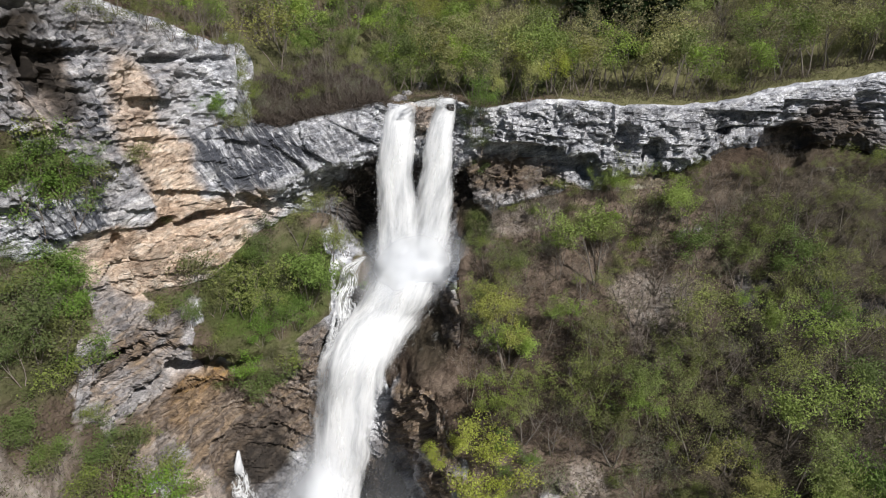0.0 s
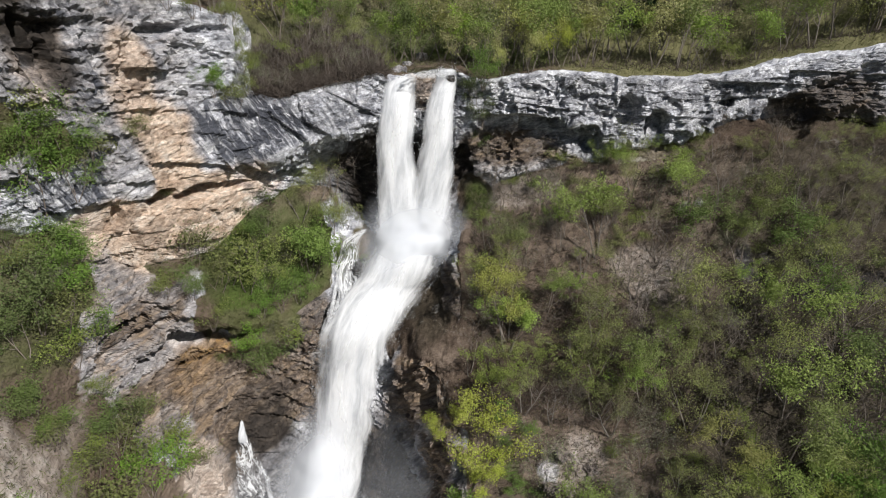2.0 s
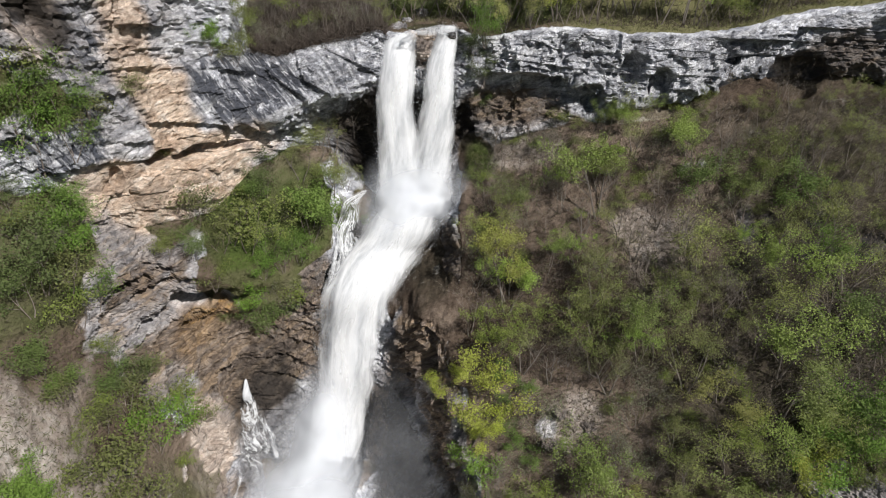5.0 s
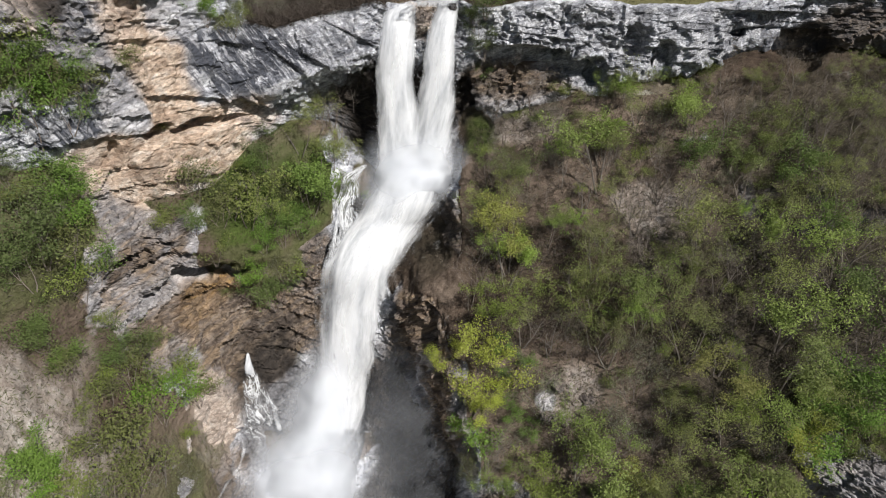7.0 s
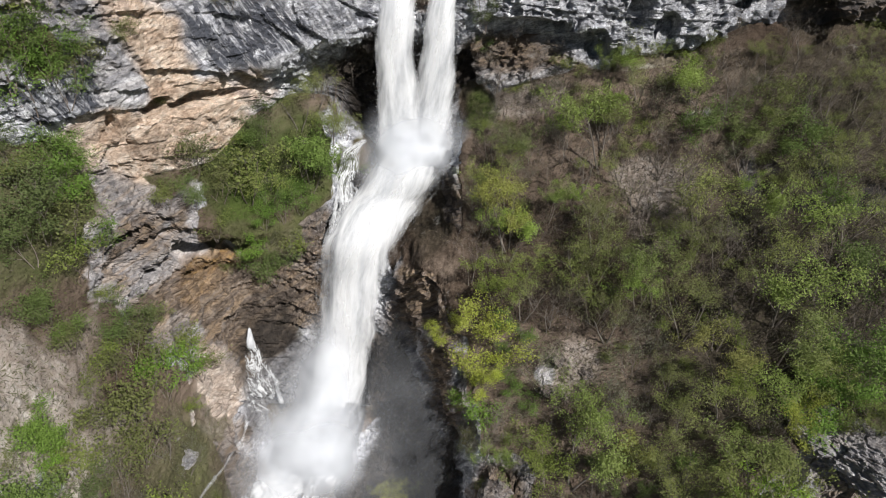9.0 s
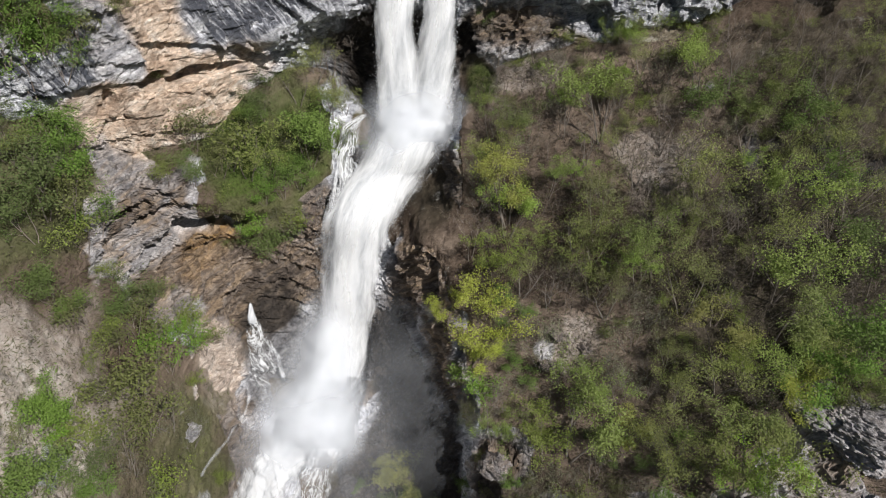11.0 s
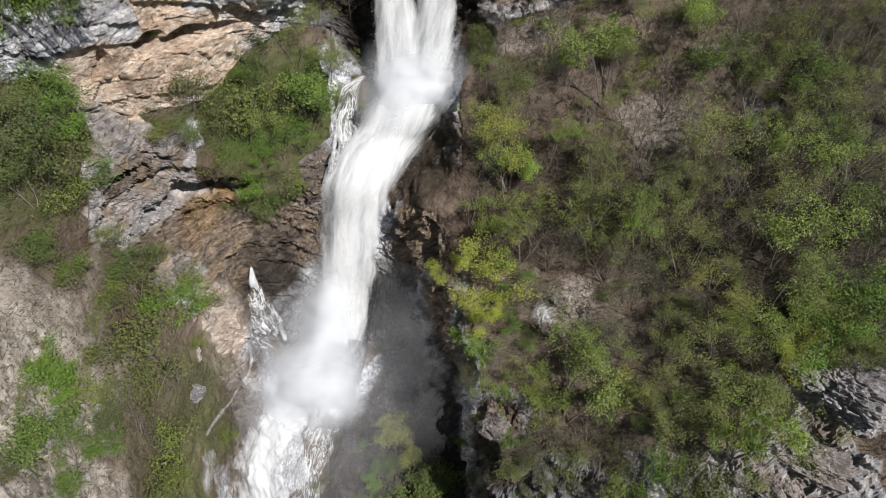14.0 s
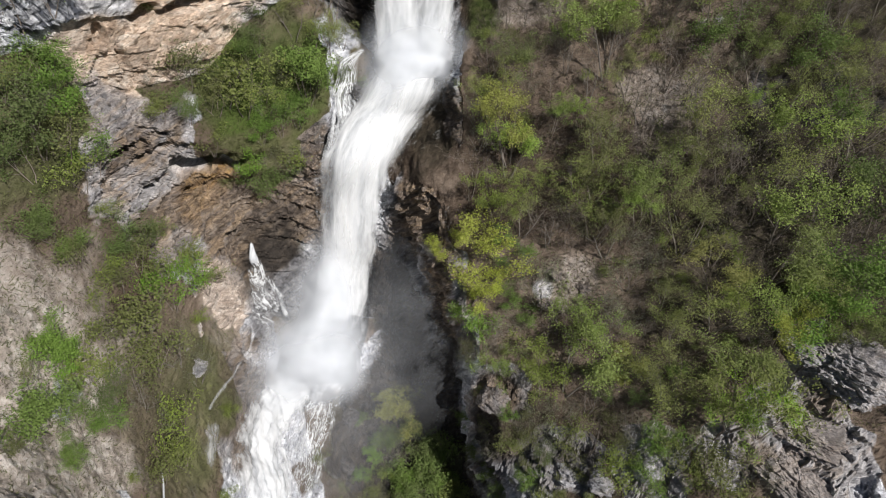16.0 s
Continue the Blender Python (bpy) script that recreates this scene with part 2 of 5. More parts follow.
FRINGE = water_material("thin_flying_water", 0.40, 0.86, 0.16, 0.55)
LACE = lace_material("lace_of_thin_water", 0.045, 0.30, 1.3)
SIDE_LACE = lace_material("braided_side_stream", 0.07, 0.16, 1.6)
FILM = water_material("film_of_thin_water", 0.44, 0.78, 0.16, 0.8, 0.8)
MIST = mist_material()


def plain_water():
    m = Nodes("dark_stream_water", 0.08, 0.5)
    m.colour(m.ramp(m.noise(0.8, 5, 0.6), (0.35, (0.035, 0.032, 0.018)), (0.7, (0.10, 0.085, 0.05))))
    m.bump(m.noise(4.0, 4, 0.6, m.place(scale=(1, 0.4, 1))), 0.3, 0.05)
    return m.mat


def spray_material():
    m = Nodes("water_spray", 0.6, 0.2)
    return m.colour(m.ramp(m.noise(0.5, 3), (0.3, (0.72, 0.74, 0.77)), (0.7, (0.85, 0.86, 0.87)))).mat


STREAM = plain_water()
SPRAY = spray_material()
THIN_WATER = water_material("thin_water_veil", 0.40, 0.70, 0.2, 0.85)

# ---- relief ----
# Break lines of the amphitheatre, from the upland down to the valley floor, as (bearing in degrees from the
# datum below the flying height, reach in metres, height in metres).
BREAKS = [
    ("horizon", [(-60, 3500, 130), (60, 3500, 130)]),
    ("far", [(-60, 700, 175), (60, 700, 165)]),
    ("hill", [(-60, 170, 125), (0, 175, 112), (60, 170, 115)]),
    ("upland", [(-60, 92, 98), (-25, 95, 92), (-10, 98, 84), (0, 104, 78), (15, 104, 80), (60, 110, 88)]),
    ('bank', [(-34.5, 60, 85.5), (-29.4, 62, 79.3), (-22, 66, 75.5), (-19.1, 69, 73.1), (-17, 67, 67.8), (-14.7, 70, 68.7), (-9.6, 74, 69.8), (-5.5, 73, 66.9), (-3.2, 74.5, 65.7), (1.3, 75.5, 65.9), (3.5, 70, 66.2), (11.4, 69.2, 66.7), (16.5, 71.8, 66.7), (21.3, 73.6, 66.5), (25.7, 76.5, 67.2), (29.7, 80.6, 68.4), (33.4, 84.9, 69.5), (36.7, 88.3, 70.6)]),
    ('rim', [(-35.8, 46, 78.9), (-32.3, 49, 77), (-30.1, 51, 75.5), (-25.6, 55, 74.4), (-22.3, 58, 73), (-19.1, 60, 71.6), (-17.9, 60.5, 65.3), (-15.2, 60.5, 64.6), (-9.9, 61, 65.7), (-6, 62, 66.4), (-5.1, 63, 65.6), (-2.4, 63.5, 65.8), (1.3, 63.5, 66.3), (2.8, 63, 65.4), (4.8, 62.5, 65.6), (11.5, 62.2, 66.6), (16.6, 63.2, 66), (21.5, 64.9, 65.8), (25.9, 67.2, 66.3), (29.9, 70.2, 67.7), (33.7, 73.3, 68.3), (37, 76.6, 69.3)]),
    ('brow', [(-40.7, 48, 61.9), (-36.5, 49.5, 60.6), (-33.2, 51, 58.5), (-29.5, 52.5, 58.5), (-26.1, 54.5, 58.7), (-21, 56.5, 59.1), (-16.8, 57.5, 59.5), (-12.4, 58.8, 60.6), (-7.5, 60.3, 61.7), (-5.2, 62.4, 61.2), (0.3, 62.6, 61.1), (2.1, 63, 59.9), (4.9, 61.8, 61.5), (11.8, 61.2, 62.3), (15.2, 61.6, 59.9), (22.1, 63.8, 60.7), (26.4, 66.8, 63.3), (30.5, 69.8, 64.1), (34.5, 72.8, 63.6), (38.4, 75.4, 61.8)]),
    ('recess', [(-41, 48.3, 61.1), (-36.7, 50, 59.5), (-33.4, 51, 57.3), (-29.7, 52.5, 57.2), (-26.2, 54.6, 57.6), (-21.1, 57.3, 57.8), (-16.9, 60.5, 57.4), (-12.6, 64, 56.9), (-8.1, 65.5, 56.5), (-4.8, 66, 55.6), (0.3, 66, 55.5), (2.1, 64.8, 57.9), (4.9, 63.8, 60.2), (11.9, 63.6, 60.9), (15.2, 62.4, 58.9), (22.2, 64.7, 59.8), (26.6, 68.4, 61.7), (30.7, 71.8, 62.4), (34.7, 74.5, 62.1), (38.6, 76.4, 60.7)]),
    ('foot', [(-41.5, 47.5, 59.5), (-36.7, 49.5, 56.6), (-33.7, 51, 54.2), (-30.2, 52.5, 52.4), (-26.2, 54.5, 51.8), (-23.1, 56.5, 51.3), (-18.9, 59.5, 54.2), (-14.9, 62, 55.3), (-10.6, 63.5, 53.9), (-7.9, 63, 49.2), (-5.7, 62, 46.5), (-2.1, 62, 45.4), (1, 61, 47), (2.4, 62, 52.4), (5.5, 61, 55), (12.2, 61.3, 57.4), (17.5, 61.8, 57.7), (22.4, 63.8, 58.7), (27, 65.9, 59.3), (31.3, 68.4, 59.4), (38.8, 73.9, 60)]),
    ('ledge', [(-43.5, 43.5, 54.6), (-39.4, 45.5, 52.8), (-35, 47.5, 51.9), (-30.3, 49.5, 51), (-26.4, 51.5, 47.6), (-22.2, 52.5, 44.3), (-16.3, 54, 43.5), (-13.1, 55.5, 45), (-11.3, 57, 44.6), (-8.8, 57.5, 45.2), (-5.2, 58, 43.6), (-0.2, 58.5, 46), (1.9, 55, 49.7), (7.2, 52.5, 46.7), (13.3, 52, 46.2), (24.5, 54.7, 46.7), (34, 59.5, 47), (41.8, 66.4, 46.9)]),
    ('wall', [(-42.6, 43, 52.5), (-36.6, 45.5, 49.1), (-32, 49, 45.5), (-28, 52.5, 42.1), (-21.5, 54.5, 38.3), (-16.1, 55, 36.7), (-12.3, 54, 36.8), (-8.3, 54, 36.3), (-5.7, 52, 37.5), (-2.6, 48.5, 40.6), (0.4, 48, 41.6), (14.2, 48.6, 41.6), (31.2, 53, 42.8), (42.6, 60.9, 43.1)]),
    ('spring', [(-45.1, 40.5, 49.8), (-39.1, 42.5, 45.9), (-33.4, 45.5, 41.5), (-27.4, 49.5, 36.2), (-23.8, 52, 33), (-18.7, 53, 30.7), (-13.3, 52, 30.4), (-9, 52, 29.7), (-4.7, 50.5, 30.6), (-1.4, 45, 35.3), (1.2, 43.5, 36.6), (15.5, 44.2, 37.4), (33.5, 48.8, 39.1), (45.1, 56.4, 39.9)]),
    ('basin', [(-48.2, 36.5, 48), (-42.1, 38, 43.7), (-35.7, 41, 38), (-30, 45, 31.7), (-26.8, 47.5, 27.9), (-23.4, 49.5, 24.6), (-17.7, 50, 22.1), (-11.6, 50.5, 20.1), (-6.8, 50, 19.9), (-2, 46, 24), (1.3, 40.5, 30.1), (3.8, 39.5, 31.2), (17.1, 40.3, 32.3), (36.4, 44.7, 35.1), (48.2, 52, 36.6)]),
    ('apron', [(-51.6, 32.5, 46.8), (-45.6, 34, 41.8), (-39, 36.5, 35.4), (-33, 39, 29.3), (-28.3, 41.5, 23.9), (-23, 43.5, 19.1), (-16.5, 45, 14.7), (-9.5, 46, 11.6), (-2.2, 45, 12.2), (2.4, 42, 16.4), (5, 36, 24.9), (7.9, 35.3, 26.2), (19.2, 36, 27.5), (39.7, 40.7, 31.3), (51.6, 48.3, 33.1)]),
    ('tail', [(-55.3, 28.5, 46.4), (-49.5, 30, 40.5), (-42.9, 32, 33.6), (-38.7, 33.5, 28.8), (-31.6, 35.5, 21.6), (-23.4, 37.5, 14.1), (-13.9, 39, 8.1), (-3.6, 39.5, 5.3), (3.8, 38, 8), (6.9, 34, 15.3), (10, 31.1, 20.8), (21.7, 31.7, 22.9), (43.6, 36.8, 27.9), (55.3, 44.6, 30.1)]),
    ('toe', [(-58.9, 25, 46.7), (-51, 27, 37.7), (-42.6, 29, 28.1), (-35.3, 30.5, 20.4), (-26.3, 31.5, 13.1), (-15.8, 33, 5.3), (-4.1, 34, 0.6), (8, 33.5, 2.2), (13.8, 29.3, 12.6), (18.3, 27.7, 17.2), (33.8, 29.4, 21.4), (58.9, 40.6, 29.1)]),
    ("floor", [(-60, 15, 2), (0, 15, -4), (60, 15, 4)]),
    ("datum", [(-60, 0.02, 0), (60, 0.02, 0)]),
]
STEPS = [3, 8, 14, 22, 26, 84, 26, 60, 46, 42, 36, 36, 32, 30, 24, 6, 3]     # mesh rows between the break lines


def lattice():
    """The smooth relief as arrays of points (rows, columns, 3), with each row's level and each column's bearing."""
    fine = np.arange(-60, 60.01, 0.195)
    b = np.concatenate([np.linspace(-180, -62, 30), fine, np.linspace(62, 180, 30)])
    open_side = 1 - 0.72 * np.clip((np.abs(b) - 66) / 40, 0, 1)          # the valley is open behind the datum
    turn = np.clip((np.abs(b) - 66) / 114, 0, 1)
    lines = []
    for name, knots in BREAKS:
        k = np.array(knots, float)
        ends = (k[0] + k[-1]) / 2
        lines.append((np.interp(b, k[:, 0], k[:, 1]) * (1 - turn) + ends[1] * turn, (np.interp(b, k[:, 0], k[:, 2]) * (1 - turn) + ends[2] * turn) * open_side))
    reach, height, level = [], [], []
    for i, n in enumerate(STEPS):
        for f in np.arange(n) / n:
            reach.append(lines[i][0] * (1 - f) + lines[i + 1][0] * f)
            height.append(lines[i][1] * (1 - f) + lines[i + 1][1] * f)
            level.append(i + f)
    reach.append(lines[-1][0]), height.append(lines[-1][1]), level.append(len(STEPS))
    reach, height = np.array(reach), np.array(height)
    a = np.radians(b)
    return np.stack([reach * np.sin(a), reach * np.cos(a), height], 2), np.array(level), b


def hashed(ix, iy, iz):
    n = (ix * 374761393 + iy * 668265263 + iz * 2147483647) & 0xFFFFFFFF
    n = ((n ^ (n >> 13)) * 1274126177) & 0xFFFFFFFF
    return ((n ^ (n >> 16)) & 0xFFFF) / 65535.0


def value_noise(p):
    """Smooth noise from -1 to 1 at points (..., 3)."""
    i = np.floor(p).astype(np.int64)
    f = p - i
    f = f * f * (3 - 2 * f)
    out = 0
    for dx in (0, 1):
        for dy in (0, 1):
            for dz in (0, 1):
                w = (f[..., 0] if dx else 1 - f[..., 0]) * (f[..., 1] if dy else 1 - f[..., 1]) * (f[..., 2] if dz else 1 - f[..., 2])
                out = out + w * hashed(i[..., 0] + dx, i[..., 1] + dy, i[..., 2] + dz)
    return out * 2 - 1


def fbm(p, size, octaves, gain=0.5):
    total, amp, q = 0, 1, p / size
    for k in range(octaves):
        total = total + amp * value_noise(q + 17.3 * k)
        amp, q = amp * gain, q * 2.03
    return total


def blocks(p, size):
    """Broken rock by cells: the distance to the nearest crack, a random number per cell, and the cell's own tilted face."""
    q = p / size
    i = np.floor(q).astype(np.int64)
    d1, d2, who, face = np.full(q.shape[:-1], 9.0), np.full(q.shape[:-1], 9.0), np.zeros(q.shape[:-1]), np.zeros(q.shape[:-1])
    for dx in (-1, 0, 1):
        for dy in (-1, 0, 1):
            for dz in (-1, 0, 1):
                c = i + np.array((dx, dy, dz))
                o = np.stack([hashed(c[..., 0], c[..., 1], c[..., 2]), hashed(c[..., 1] + 71, c[..., 2], c[..., 0]), hashed(c[..., 2] + 31, c[..., 0], c[..., 1])], -1)
                v = c + o - q
                d = (v ** 2).sum(-1) ** 0.5
                near = d < d1
                d2 = np.where(near, d1, np.minimum(d2, d))
                who = np.where(near, o[..., 0], who)
                tilt = ((o * 7.31) % 1.0 - 0.5) * 2
                face = np.where(near, (v * tilt).sum(-1), face)
                d1 = np.where(near, d, d1)
    return d2 - d1, who, face


def strata(bed, along, thick, length, seed):
    """Bedded rock: how far each block of each bed stands out, the height within the bed, and the distance to the seam."""
    s = bed / thick + 0.6 * value_noise(np.stack([bed / thick * 0.7, 0 * bed + seed, 0 * bed], -1))
    k = np.floor(s).astype(np.int64)
    a = along / length + 9.7 * hashed(k, k * 0 + seed, k * 0 + 5)
    c = np.floor(a).astype(np.int64)
    f, g = s - k, a - c
    return hashed(k, c, k * 0 + seed) - 0.5, f, np.minimum(np.minimum(f, 1 - f) * thick, np.minimum(g, 1 - g) * length)


def step(x, a, b):
    t = np.clip((x - a) / (b - a), 0, 1)
    return t * t * (3 - 2 * t)


def normals(p):
    du, dv = np.gradient(p, axis=1), np.gradient(p, axis=0)
    n = np.cross(du, dv)
    n /= np.maximum(np.linalg.norm(n, axis=2, keepdims=True), 1e-9)
    return n


def smooth(a, n):
    for _ in range(n):
        a[1:-1, 1:-1] = (a[1:-1, 1:-1] * 2 + a[:-2, 1:-1] + a[2:, 1:-1] + a[1:-1, :-2] + a[1:-1, 2:]) / 6
    return a


# Patches of the land as (x, y, z, radius): outcrops of bare rock, earth on steep ground, and smooth rock faces.
OUTCROPS = [(-21.9, 41.5, 33, 3.0), (-22.4, 40.6, 31, 2.6), (-25.7, 42.3, 51.8, 3.4), (-27.0, 43.6, 53.0, 2.6), (-25, 43.1, 49.2, 3.2), (-26.6, 39.1, 49.8, 2.4), (5.3, 34.2, 25.7, 3.8), (10.9, 28.8, 22, 4.5), (19.1, 26.8, 24.5, 4), (24.6, 26.4, 27.4, 3),
            (34, 31.5, 33, 3.4), (31.1, 28.3, 29.9, 4.4), (32.5, 25, 28.8, 4.4), (-9, 41, 11, 4.5), (-10.5, 37, 9.5, 5), (-5, 38, 6.5, 4), (2.5, 30, 12, 5)]
EARTH = [(-29.4, 31.7, 52.1, 2.6), (-23.4, 34.6, 36.2, 4.0), (-22.5, 21.3, 37.6, 3.4), (-24.2, 27.2, 39.6, 3.6), (-18.7, 52.6, 48.1, 2.0), (-17.1, 51.7, 45.1, 2.0), (-18.4, 52., 47.2, 2.0), (-20.1, 51.8, 48.5, 1.8), (-19.4, 51.2, 47.2, 1.8), (-20.9, 52., 49.6, 1.8), (-28, 29.8, 48, 6), (-27, 27, 47, 7), (-23, 16, 44, 8), (-25.4, 32.3, 43, 5), (-22.4, 28, 34.3, 7), (-21.7, 39, 31.5, 4), (-20.8, 48.7, 46, 3.6),
         (-17.8, 50.3, 42.8, 3.8), (-29, 36, 54, 6), (-29, 41.5, 64.5, 2.6), (-15, 56, 50, 5), (-30.5, 39, 66, 2.6), (-21, 22, 32, 6), (3.5, 61, 53, 3.5), (-21.5, 32, 30, 5), (-20.8, 23, 31, 6)]
SMOOTH = [(-22.5, 51.5, 55.5, 6.5), (-23.5, 49.5, 61, 4.5), (-27.5, 44, 57, 4), (-19, 54, 62, 4.5), (-28, 41.6, 61, 3), (-12, 58, 63, 5), (-16.5, 56, 62.5, 4)]
WORN = [(-18, 34, 18, 7), (-15.5, 36, 13, 5), (-18, 47, 30, 3), (-19, 30, 22, 6)]
# Hollows as (x, y, z, half width, half height, depth).
HOLLOWS = [(-25.0, 49.6, 57.7, 1.3, 0.75, 1.5), (-23.4, 52.6, 57.2, 2.3, 0.6, 1.5), (-21.3, 54.2, 56.9, 1.9, 0.6, 1.3), (-26.8, 45.4, 57.2, 0.45, 0.9, 1.2),
           (-26.5, 46.6, 54.6, 0.3, 1.5, 0.8), (-22.6, 47.3, 44.0, 2.6, 1.1, 1.9), (-20.3, 49.0, 42.4, 2.4, 0.9, 1.8), (-25.3, 43.0, 44.8, 1.7, 0.4, 1.6), (-24.6, 45.4, 44.7, 1.8, 0.8, 1.4), (-25.5, 40.5, 43.7, 1.6, 0.22, 0.9), (-25.0, 43.2, 43.0, 1.7, 0.22, 0.9), (-23.9, 46.2, 42.0, 1.9, 0.22, 0.9), (-27.6, 41.0, 70.5, 0.5, 3.0, 0.9), (-24.4, 46.9, 67.6, 0.5, 2.6, 0.5),
           (8.5, 61.4, 61.4, 5.0, 0.9, 2.4), (19.0, 61.0, 63.0, 0.9, 1.5, 1.8), (21.3, 58.9, 61.6, 1.0, 1.4, 1.5), (31.2, 59.2, 63.8, 2.8, 0.5, 2.0), (14.7, 59.1, 60.2, 1.2, 1.4, 1.4),
           (36.0, 61.0, 62.2, 2.6, 2.2, 1.6), (-20.6, 54.6, 71.0, 2.2, 0.3, 0.7), (-23.2, 51.2, 71.3, 1.8, 0.4, 1.4), (-28.4, 42.4, 72.2, 0.4, 2.0, 1.2), (-27.1, 42.4, 69.6, 0.4, 1.6, 1.0), (30.6, 32.0, 32.8, 0.6, 3.0, 2.4), (36.5, 24.0, 30.0, 2.2, 5.0, 1.6), (-18.5, 50.4, 39.6, 3.0, 0.5, 1.2),
           (-26.5, 42.0, 49.0, 2.5, 0.35, 1.0), (-25.0, 43.5, 47.5, 2.5, 0.3, 0.9), (-1.5, 49.5, 36.5, 1.5, 2.5, 1.5)]


def near(p, spots, wobble):
    """1 inside any of the round spots (x, y, z, radius), 0 outside, with an uneven border."""
    out = np.zeros(p.shape[:-1])
    for x, y, z, r in spots:
        d = ((p - np.array((x, y, z))) ** 2).sum(-1) / (r * r)
        out = np.maximum(out, step(d + wobble, 1.25, 0.5))
    return out


def relief():
    """The weathered relief: points, rock share, and the smooth outward normals."""
    p, level, b = lattice()
    r = np.hypot(p[..., 0], p[..., 1])
    smooth(p, 3)
    n = normals(p)
    if n[300, 400, 2] < 0 or n[..., 2].mean() < 0:
        n = -n
    w = np.where(r > 95, 0.0, 1.0)
    wobble = 0.45 * fbm(p, 2.4, 3)
    rock = step(n[..., 2] + 0.10 * fbm(p, 5.0, 3), 0.60, 0.44)
    rock = np.maximum(rock, step(level + 0 * level, 4.72, 4.9)[:, None] * step(level, 5.6, 5.1)[:, None] * (1 - 0.8 * (np.abs(b + 12) < 6.5)[None, :]))
    rock = np.maximum(rock, near(p, OUTCROPS, wobble)) * (1 - 0.9 * near(p, EARTH, wobble) * (1 - near(p, OUTCROPS, wobble)))
    calm = near(p, SMOOTH, wobble)
    worn = near(p, WORN, wobble)
    # tilted beds of uneven thickness, large bulges, broken blocks and grain
    west = step(b, 2.0, -8.0)[None, :]
    calm = np.maximum(1.15 * calm, 0.12 + 0.26 * west).clip(0, 1)
    bed = p[..., 2] + (0.05 + 0.5 * west) * p[..., 0] - 0.12 * p[..., 1] + (0.15 + 0.35 * west) * fbm(p, 9.0, 2)
    q = np.stack([p[..., 0], p[..., 1], bed * (0.8 + 0.6 * west)], -1) + 0.08 * fbm(p, 1.2, 2)[..., None]
    along = np.radians(b)[None, :] * 60 + 0.35 * bed + 0.5 * fbm(p + 11, 2.2, 3)
    edge1, who1, face1 = blocks(q, 4.2)
    edge2, who2, face2 = blocks(q + 50, 1.5)
    edge3, who3, face3 = blocks(q + 90, 0.6)
    out1, up1, seam1 = strata(bed, along, 2.1, 5.0, 1)
    out2, up2, seam2 = strata(bed + 0.12 * fbm(p, 1.5, 2), along, 0.75, 1.7, 2)
    out3, up3, seam3 = strata(bed + 0.06 * fbm(p, 0.7, 2), along, 0.30, 0.8, 3)
    rough = 0.6 * fbm(p, 8.0, 3) + 0.75 * out1 + 0.3 * (0.5 - up1) + (0.42 * out2 + 0.12 * (0.5 - up2)) * (1 - 0.7 * calm) + 0.2 * out3 * (1 - 0.8 * calm)
    rough = rough + 0.7 * face1 * (1 - 0.3 * calm) + 0.5 * face2 * (1 - 0.6 * calm) + 0.3 * face3 * (1 - 0.75 * calm) + 0.25 * (who2 - 0.5) * (1 - 0.7 * calm)
    open_seam = step(fbm(p + 70, 2.6, 3), -0.15, 0.5)
    rough = rough - (0.34 * step(seam1, 0.14, 0.0) * (1 - 0.6 * calm) + 0.2 * step(seam2, 0.09, 0.0) * (1 - 0.7 * calm)) * open_seam * (0.45 + 0.55 * west) - 0.16 * step(edge2, 0.06, 0.0) * (1 - 0.7 * calm)
    rough = rough + (0.06 + 0.05 * west) * fbm(p, 0.6, 3, 0.7) * (1 - 0.4 * calm)
    rough = rough - (0.6 - 0.3 * west) * step(fbm(p * (1, 1, 1.8), 2.4, 3), 0.45, 0.8) * (1 - calm)
    edge_zone = (step(level, 4.5, 4.8) * step(level, 5.3, 5.02))[:, None]
    rough = rough * (1 - 0.75 * worn) * (1 - 0.65 * edge_zone)
    soil = 0.55 * fbm(p, 6.0, 3) + 0.16 * fbm(p, 0.9, 3, 0.6)
    d = (rock * rough + (1 - rock) * soil) * w
    for x, y, z, rx, rz, deep in HOLLOWS:
        a = np.arctan2(x, y)
        along = (p[..., 0] - x) * np.cos(a) - (p[..., 1] - y) * np.sin(a)
        back = (p[..., 0] - x) * np.sin(a) + (p[..., 1] - y) * np.cos(a)
        e = (along / rx) ** 2 + (back / 4.0) ** 2 + ((p[..., 2] - z) / rz) ** 2
        d = d - deep * step(e + 0.8 * wobble, 1.3, 0.5)
    return p + n * d[..., None], rock, n, level, b
# ---- end of relief ----


# ---- ground and cliffs ----
def mesh_object(name, verts, faces, material, attrs=None, parent=None, smooth_faces=False):
    me = bpy.data.meshes.new(name)
    verts, faces = np.asarray(verts, np.float32), np.asarray(faces, np.int32)
    k = faces.shape[1]
    me.vertices.add(len(verts)), me.vertices.foreach_set("co", verts.ravel())
    me.loops.add(faces.size), me.loops.foreach_set("vertex_index", faces.ravel())
    me.polygons.add(len(faces)), me.polygons.foreach_set("loop_start", np.arange(len(faces), dtype=np.int32) * k)
    me.update(calc_edges=True)
    me.polygons.foreach_set("use_smooth", np.full(len(faces), smooth_faces))
    for key, values in (attrs or {}).items():
        a = me.attributes.new(key, "FLOAT", "POINT")
        a.data.foreach_set("value", np.asarray(values, np.float32).ravel())
    me.materials.append(material)
    ob = new(name, me)
    ob.parent = parent
    return ob


LAND, ROCK, OUTWARD, LEVEL, BEARING = relief()


